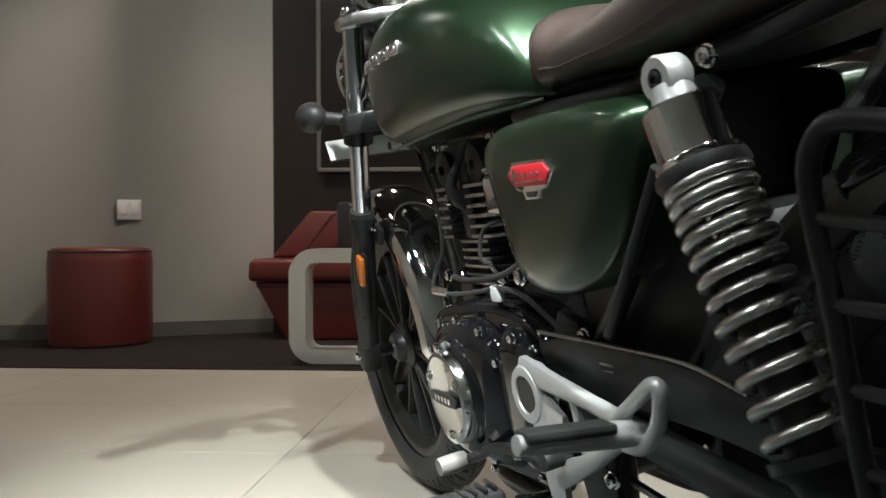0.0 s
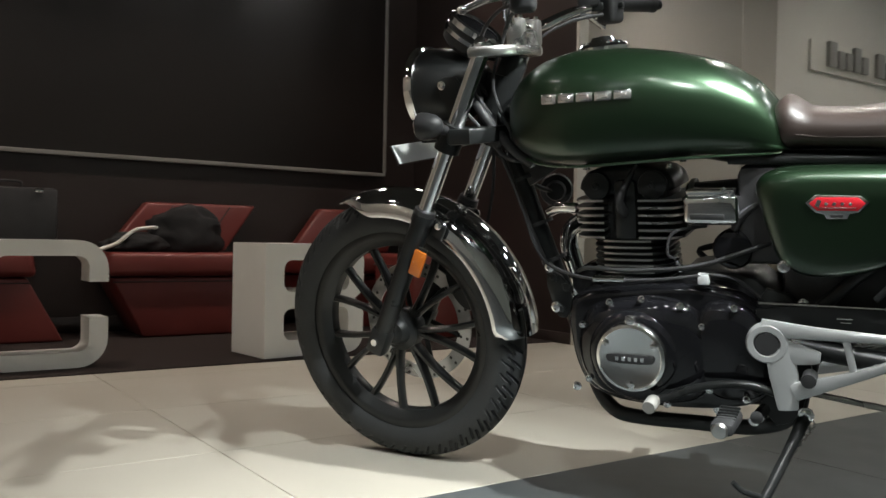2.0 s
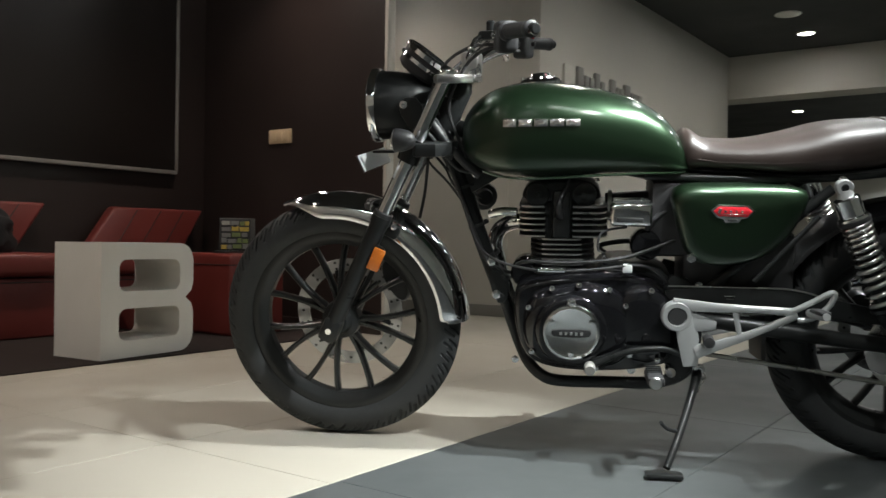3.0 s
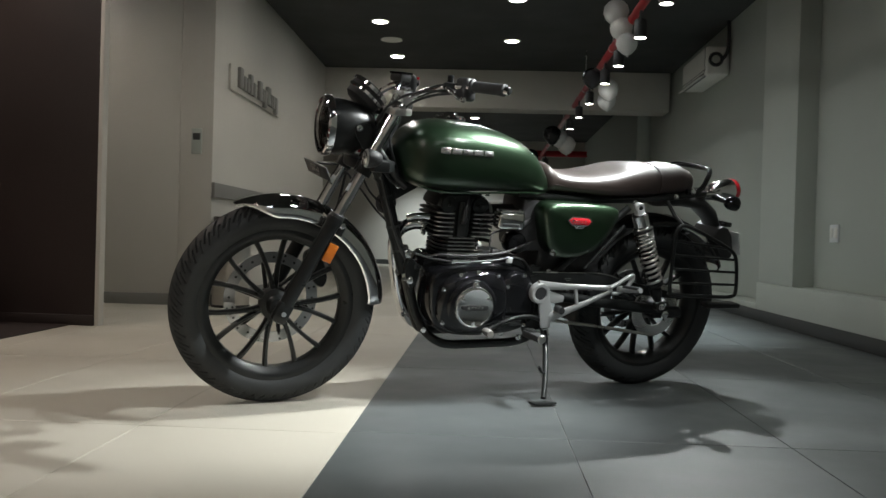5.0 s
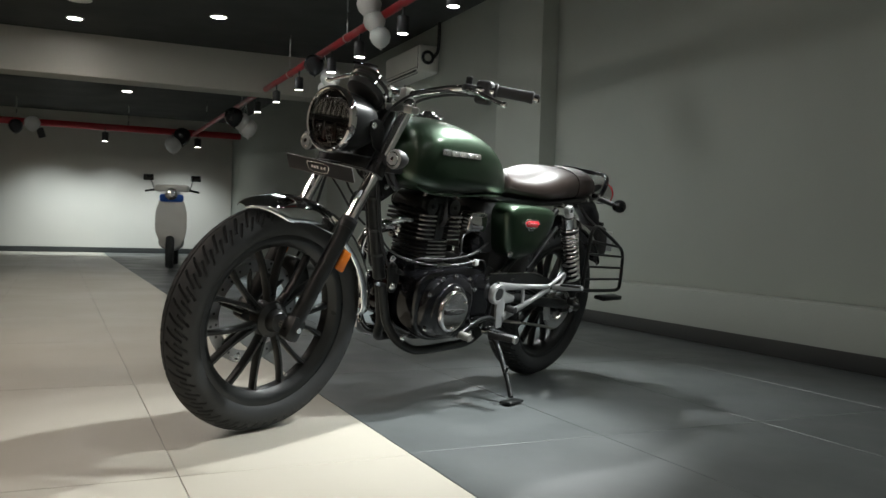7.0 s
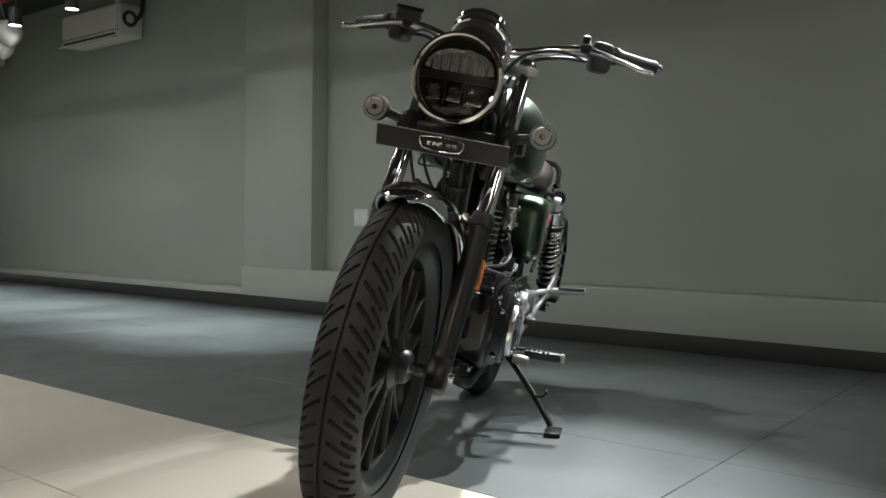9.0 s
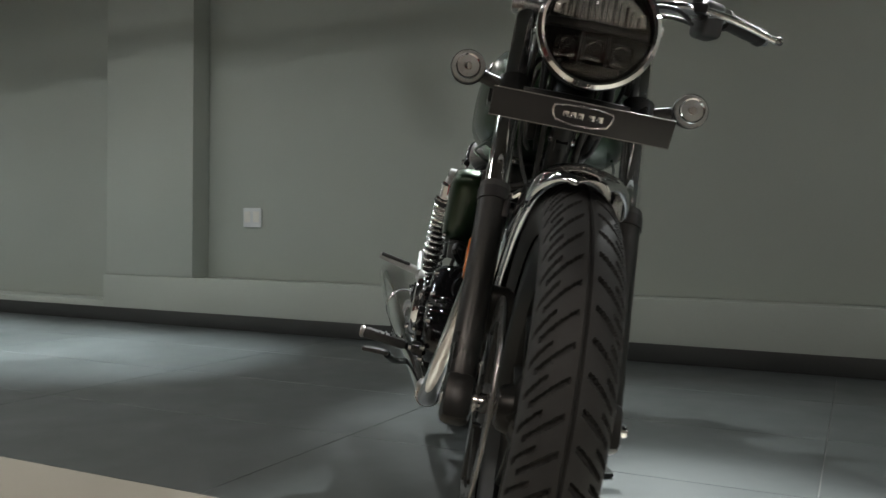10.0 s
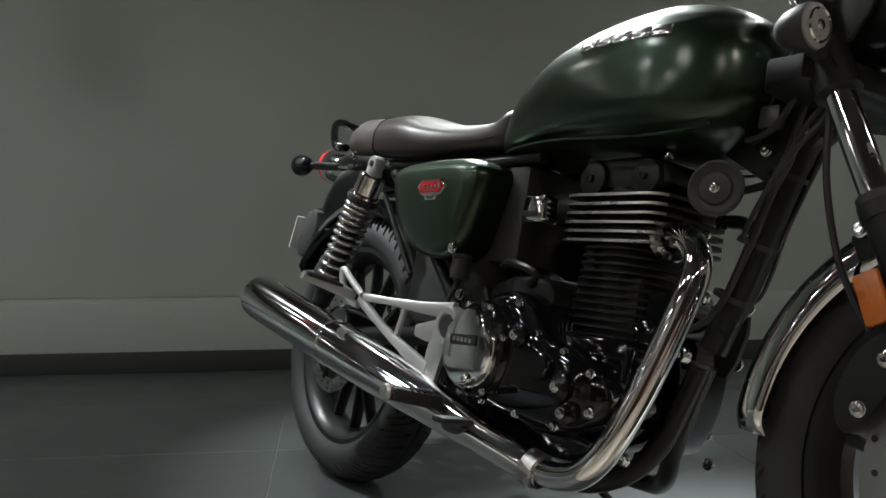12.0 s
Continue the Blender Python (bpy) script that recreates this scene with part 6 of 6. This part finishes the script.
part("clamp_bolt", tube([MU0 + Vector((0, -0.01, -0.031)), MU0 + Vector((0, -0.01, 0.031))], 0.004, 8, smooth=False), BRUSHED, ex)
part("end_bore", lathe([(0.020, ml + 0.006), (0.014, ml + 0.006), (0.014, ml - 0.028), (0.0, ml - 0.028), (0.0, ml - 0.032), (0.020, ml - 0.032)], MU0, MU1 - MU0, 28), MATTE, ex)
part("silencer_seam", lathe([(0.0485, 0.555), (0.0507, 0.558), (0.0507, 0.566), (0.0490, 0.569)], MU0, MU1 - MU0, 48, closed=True), CHROME, ex)
part("port_flange", lathe([(0.026, 0.0), (0.036, 0.0), (0.038, 0.006), (0.034, 0.014), (0.024, 0.016)], (0.208, -0.036, 0.598), (0.94, -0.32, 0.05), 24, closed=True), ALLOY, ex, "alloy port flange")
part("silencer_bracket", slab(rounded([(-0.44, 0.405), (-0.52, 0.405), (-0.515, 0.345), (-0.455, 0.335)], 1), -0.215, -0.207, 0.002), SATIN, ex)

# ---- tail ----
rf = part("rear_fender", fender((RX_, 0, RZ_), 0.362, 0.082, 62, 152, 30, 0.026), GLOSS, bike, "black rear mudguard", 50)
part("fender_tip", fender((RX_, 0, RZ_), 0.3645, 0.083, 100, 128, 14, 0.026), CHROME, rf, "chrome fender section", 50)
holder = part("plate_holder", slab(rounded([(-0.985, 0.655), (-1.045, 0.640), (-1.075, 0.540), (-1.050, 0.515), (-1.005, 0.530), (-0.965, 0.60)], 1), -0.07, 0.07, 0.008), MATTE, bike, "black rear plate holder")
part("number_plate", rbox((-1.085, 0, 0.585), (0.004, 0.16, 0.09), 0.001, Matrix.Rotation(radians(14), 4, "Y")), PLATE_WHITE, holder, "blank pale plate")
part("plate_bar", rbox((-1.0885, 0, 0.585), (0.002, 0.12, 0.03), 0.0005, Matrix.Rotation(radians(14), 4, "Y")), MATTE, holder)
part("plate_lamp", rbox((-1.060, 0, 0.652), (0.04, 0.06, 0.02), 0.006), GLOSS, holder)
tail = part("tail_lamp", lathe([(0, -0.10), (0.022, -0.098), (0.036, -0.07), (0.046, -0.03), (0.048, 0.0), (0.046, 0.008), (0.040, 0.008)], (-1.055, 0, 0.785), (-1, 0, 0.08), 32), CHROME, bike, "chrome tail lamp with a red lens")
part("lens", lathe([(0.0455, -0.004), (0.0485, 0.004), (0.046, 0.022), (0.034, 0.036), (0.018, 0.042), (0, 0.043)], (-1.055, 0, 0.785), (-1, 0, 0.08), 32), RED, tail, "red lens")
part("tail_bracket", rbox((-0.915, 0, 0.765), (0.14, 0.09, 0.035), 0.010), CHROME, tail)
part("tail_strut", tube([(-0.86, 0.055, 0.765), (-0.95, 0.055, 0.775), (-0.985, 0.03, 0.782)], 0.010, 10), CHROME, tail)
part("tail_strut", tube([(-0.86, -0.055, 0.765), (-0.95, -0.055, 0.775), (-0.985, -0.03, 0.782)], 0.010, 10), CHROME, tail)
part("under_tail", loft([[(x, w * math.cos(a), z + h * math.sin(a)) for a in (2 * math.pi * k / 20 for k in range(20))] for x, w, z, h in ((-0.70, 0.08, 0.738, 0.028), (-0.80, 0.08, 0.745, 0.030), (-0.90, 0.065, 0.735, 0.028), (-0.97, 0.055, 0.690, 0.032), (-1.01, 0.045, 0.635, 0.032))]), MATTE, bike, "black under-tail moulding", 60)
rail = part("grab_rail", tube([(-0.74, 0.135, 0.785), (-0.80, 0.135, 0.795), (-0.835, 0.128, 0.848), (-0.86, 0.10, 0.868), (-0.885, 0.05, 0.870), (-0.89, 0.0, 0.870), (-0.885, -0.05, 0.870), (-0.86, -0.10, 0.868), (-0.835, -0.128, 0.848), (-0.80, -0.135, 0.795), (-0.74, -0.135, 0.785)], 0.0095, 12), GLOSS, bike, "gloss black grab rail")
for s in (1, -1):
    bolt(rail, (-0.76, 0.145 * s, 0.788), (0, s, 0), 0.008, 0.008)
    bolt(rail, (-0.70, 0.128 * s, 0.765), (0, s, 0), 0.008, 0.010)
# guard beside the rear wheel
sg = part("wheel_side_guard", tube([(-0.676, 0.200, 0.47), (-0.672, 0.200, 0.56), (-0.667, 0.200, 0.63), (-0.676, 0.200, 0.660), (-0.70, 0.200, 0.670), (-0.76, 0.200, 0.655), (-0.90, 0.202, 0.60), (-0.955, 0.204, 0.565), (-0.975, 0.206, 0.50), (-0.985, 0.207, 0.43), (-0.972, 0.206, 0.408), (-0.90, 0.203, 0.405), (-0.70, 0.200, 0.412), (-0.682, 0.200, 0.425), (-0.676, 0.200, 0.47)], 0.0072, 10), SATIN, bike, "black tubular guard beside the rear wheel")
for x0, z0, x1, z1 in ((-0.668, 0.615, -0.905, 0.592), (-0.671, 0.562, -0.962, 0.548), (-0.675, 0.510, -0.973, 0.500), (-0.676, 0.458, -0.982, 0.452)):
    part("rung", tube([(x0, 0.200, z0), (x1, 0.205, z1)], 0.0048, 8, smooth=False), SATIN, sg)
part("guard_bracket", tube([(-0.70, 0.200, 0.668), (-0.69, 0.15, 0.70), (-0.68, 0.11, 0.745)], 0.0075, 8), SATIN, sg)
part("foot_board", rbox((-0.93, 0.195, 0.372), (0.16, 0.05, 0.018), 0.006), SATIN, sg)

# ---- wiring round the steering head ----
loom = part("wiring_loom", tube([(0.50, 0.02, 0.90), (0.46, 0.05, 0.88), (0.42, 0.062, 0.83), (0.37, 0.055, 0.77), (0.33, 0.045, 0.735)], 0.011, 10), MATTE, bike, "black wiring and cables round the steering head")
for dy, dz in ((0.045, 0.03), (-0.045, 0.02), (0.060, -0.02), (-0.062, -0.02), (0.025, 0.05)):
    part("cable", tube([(0.52, dy * 0.6, 0.90 + dz * 0.4), (0.475, dy * 1.3, 0.885 + dz), (0.43, dy * 1.15, 0.83 + dz), (0.385, dy, 0.765 + dz * 0.6), (0.335, dy * 0.8, 0.742)], 0.0045, 8), MATTE, loom)
part("connector", rbox((0.405, 0.060, 0.795), (0.030, 0.018, 0.040), 0.005, Matrix.Rotation(radians(-30), 4, "Y")), MATTE, loom)
part("connector", rbox((0.375, -0.055, 0.770), (0.034, 0.018, 0.034), 0.005), MATTE, loom)
part("down_tube_cable", tube([(0.42, 0.035, 0.79), (0.385, 0.03, 0.69), (0.345, 0.028, 0.58), (0.30, 0.04, 0.49), (0.25, 0.06, 0.47)], 0.005, 8), MATTE, loom)
part("down_tube_cable", tube([(0.41, -0.035, 0.79), (0.38, -0.03, 0.69), (0.34, -0.028, 0.57), (0.30, -0.04, 0.48), (0.24, -0.07, 0.45)], 0.005, 8), MATTE, loom)
for x0, y0, z0, x1, y1, z1 in ((0.455, -0.070, 0.86, 0.395, -0.060, 0.66), (0.470, -0.085, 0.83, 0.365, -0.075, 0.60)):
    part("lead", tube([(x0, y0, z0), (x0 + 0.025, y0 * 1.15, z0 - 0.06), (0.5 * (x0 + x1) + 0.012, 0.5 * (y0 + y1) * 1.15, 0.5 * (z0 + z1) - 0.02), (x1 + 0.02, y1, z1 + 0.04), (x1 - 0.02, y1 * 0.6, z1)], 0.0036, 8), MATTE, loom)
for z in (0.70, 0.60, 0.52):
    part("cable_tie", lathe([(0.026, -0.004), (0.029, -0.004), (0.029, 0.004), (0.026, 0.004)], (0.3745 - (0.70 - z) * 0.36, 0, z), (0.36, 0, 1), 16, closed=True), MATTE, loom)

# ---- small fittings on the engine and frame; bright ones added for their glints ----
for x, y, z, r in ((-0.168, 0.134, 0.405, 0.013), (0.286, 0.058, 0.425, 0.010), (-0.060, 0.098, 0.246, 0.009), (-0.128, 0.104, 0.232, 0.009), (0.235, 0.094, 0.262, 0.008), (0.300, 0.052, 0.512, 0.009), (-0.215, 0.106, 0.470, 0.009), (-0.222, 0.106, 0.300, 0.009), (-0.52, 0.132, 0.735, 0.008), (0.405, 0.016, 0.76, 0.008), (0.345, 0.014, 0.735, 0.008)):
    bolt(frame_, (x, y, z), (0, 1, 0), r, r)
    bolt(frame_, (x, -y, z), (0, -1, 0), r, r)
for x in (0.002, -0.118):
    part("hose_clamp", lathe([(0.036, -0.005), (0.0385, -0.005), (0.0385, 0.005), (0.036, 0.005)], (x, 0, 0.655), (1, 0, 0.05), 24, closed=True), BRUSHED, inj, "steel hose clamp added for its glint")
    part("clamp_screw", tube([(x, 0.030, 0.628), (x, 0.052, 0.626)], 0.004, 8, smooth=False), CHROME, inj)
part("breather_hose", tube([(-0.09, 0.075, 0.600), (-0.10, 0.085, 0.625), (-0.13, 0.080, 0.650), (-0.16, 0.06, 0.655)], 0.008, 8), MATTE, inj)
part("starter_lead", tube([(0.235, 0.055, 0.505), (0.20, 0.085, 0.520), (0.10, 0.105, 0.522), (-0.02, 0.108, 0.535), (-0.10, 0.10, 0.56), (-0.16, 0.08, 0.58)], 0.0048, 8), MATTE, engine)
part("sensor", lathe([(0.008, 0), (0.008, 0.014), (0.005, 0.018), (0.005, 0.030), (0, 0.030)], (0.010, 0.088, 0.520), (0.2, 0.5, 1), 12), CHROME, engine, "small chrome stub added for its glint")
part("lead", tube([(0.016, 0.102, 0.549), (0.03, 0.11, 0.56), (0.02, 0.10, 0.60), (-0.04, 0.08, 0.61)], 0.0032, 6), MATTE, engine)
for s in (1, -1):
    part("port_nut", lathe([(0.007, 0), (0.007, 0.010), (0.004, 0.012), (0, 0.012)], (0.240, -0.030 + 0.034 * s, 0.600 + 0.012 * s), (0.9, -0.42, 0.1), 6), CHROME, ex)
master = part("rear_master_cylinder", lathe([(0.0, -0.045), (0.012, -0.045), (0.013, -0.03), (0.013, 0.03), (0.009, 0.04), (0, 0.04)], (-0.235, -0.135, 0.345), (0.25, 0, 1), 16), SATIN, bike, "black rear brake cylinder")
part("reservoir", lathe([(0.0, -0.022), (0.018, -0.022), (0.019, -0.015), (0.019, 0.015), (0.021, 0.017), (0.021, 0.024), (0, 0.026)], (-0.200, -0.128, 0.520), (0, 0, 1), 18), MATTE, master)
part("hose", tube([(-0.200, -0.128, 0.498), (-0.215, -0.135, 0.45), (-0.226, -0.135, 0.385)], 0.0045, 8), MATTE, master)
part("brake_line", tube([(-0.245, -0.135, 0.300), (-0.30, -0.140, 0.330), (-0.45, -0.135, 0.385), (-0.60, -0.125, 0.40), (-0.66, -0.115, 0.38)], 0.0042, 8), MATTE, master)
cal_r = part("rear_caliper", puff([(-0.60, 0.345), (-0.655, 0.335), (-0.68, 0.385), (-0.655, 0.425), (-0.615, 0.41)], [(0.9, -0.065), (1, -0.075), (1, -0.108), (0.88, -0.118)]), SATIN, bike, "black rear brake caliper")
bolt(cal_r, (-0.63, -0.118, 0.365), (0, -1, 0), 0.007, 0.006)
bolt(cal_r, (-0.65, -0.118, 0.405), (0, -1, 0), 0.007, 0.006)
for k in range(7):
    a = radians(20 + 47 * k)
    bolt(engine, (-0.046 + 0.078 * math.cos(a), -0.184, 0.380 + 0.078 * math.sin(a)), (0, -1, 0), 0.005, 0.006)

# ---- floor tiles ----
TILE_X, TILE_Y, JOINT = 1.22, 0.612, 0.0022


def tile_mesh(w, d, material):
    bm = bmesh.new()
    rbox((w / 2, d / 2, -0.004), (w, d, 0.008), 0.0012, seg=1, bm=bm)
    finish(bm, 12)
    me = bpy.data.meshes.new("tile")
    bm.to_mesh(me)
    bm.free()
    me.materials.append(material)
    return me


def tile_field(x0, x1, y0, y1, xs, ys, material):
    """Tiles between the given edges, with joints through xs and ys."""
    shared = {}
    def steps(a, b, through_, step):
        k = math.ceil((a - through_) / step - 1e-6)
        cuts = [a]
        while through_ + k * step < b - 1e-6:
            if through_ + k * step > a + 1e-6:
                cuts.append(through_ + k * step)
            k += 1
        return list(zip(cuts, cuts[1:] + [b]))
    for a, b in steps(x0, x1, xs, TILE_X):
        for c, d in steps(y0, y1, ys, TILE_Y):
            w, h = round(b - a - JOINT, 4), round(d - c - JOINT, 4)
            if w < 0.02 or h < 0.02:
                continue
            if (w, h) not in shared:
                shared[w, h] = tile_mesh(w, h, material)
            o = new("tile", shared[w, h])
            o.parent = floor
            o.location = (a + JOINT / 2, c + JOINT / 2, 0)


tile_field(-5.2, 15.0, WALL_Y, EDGE_Y, -0.72, EDGE_Y, GREY_TILE)
tile_field(-5.2, 15.0, EDGE_Y, RUG_Y, -0.745, 0.90, CREAM_TILE)
tile_field(1.712, 15.0, RUG_Y, 4.2, -0.745, 0.90, CREAM_TILE)
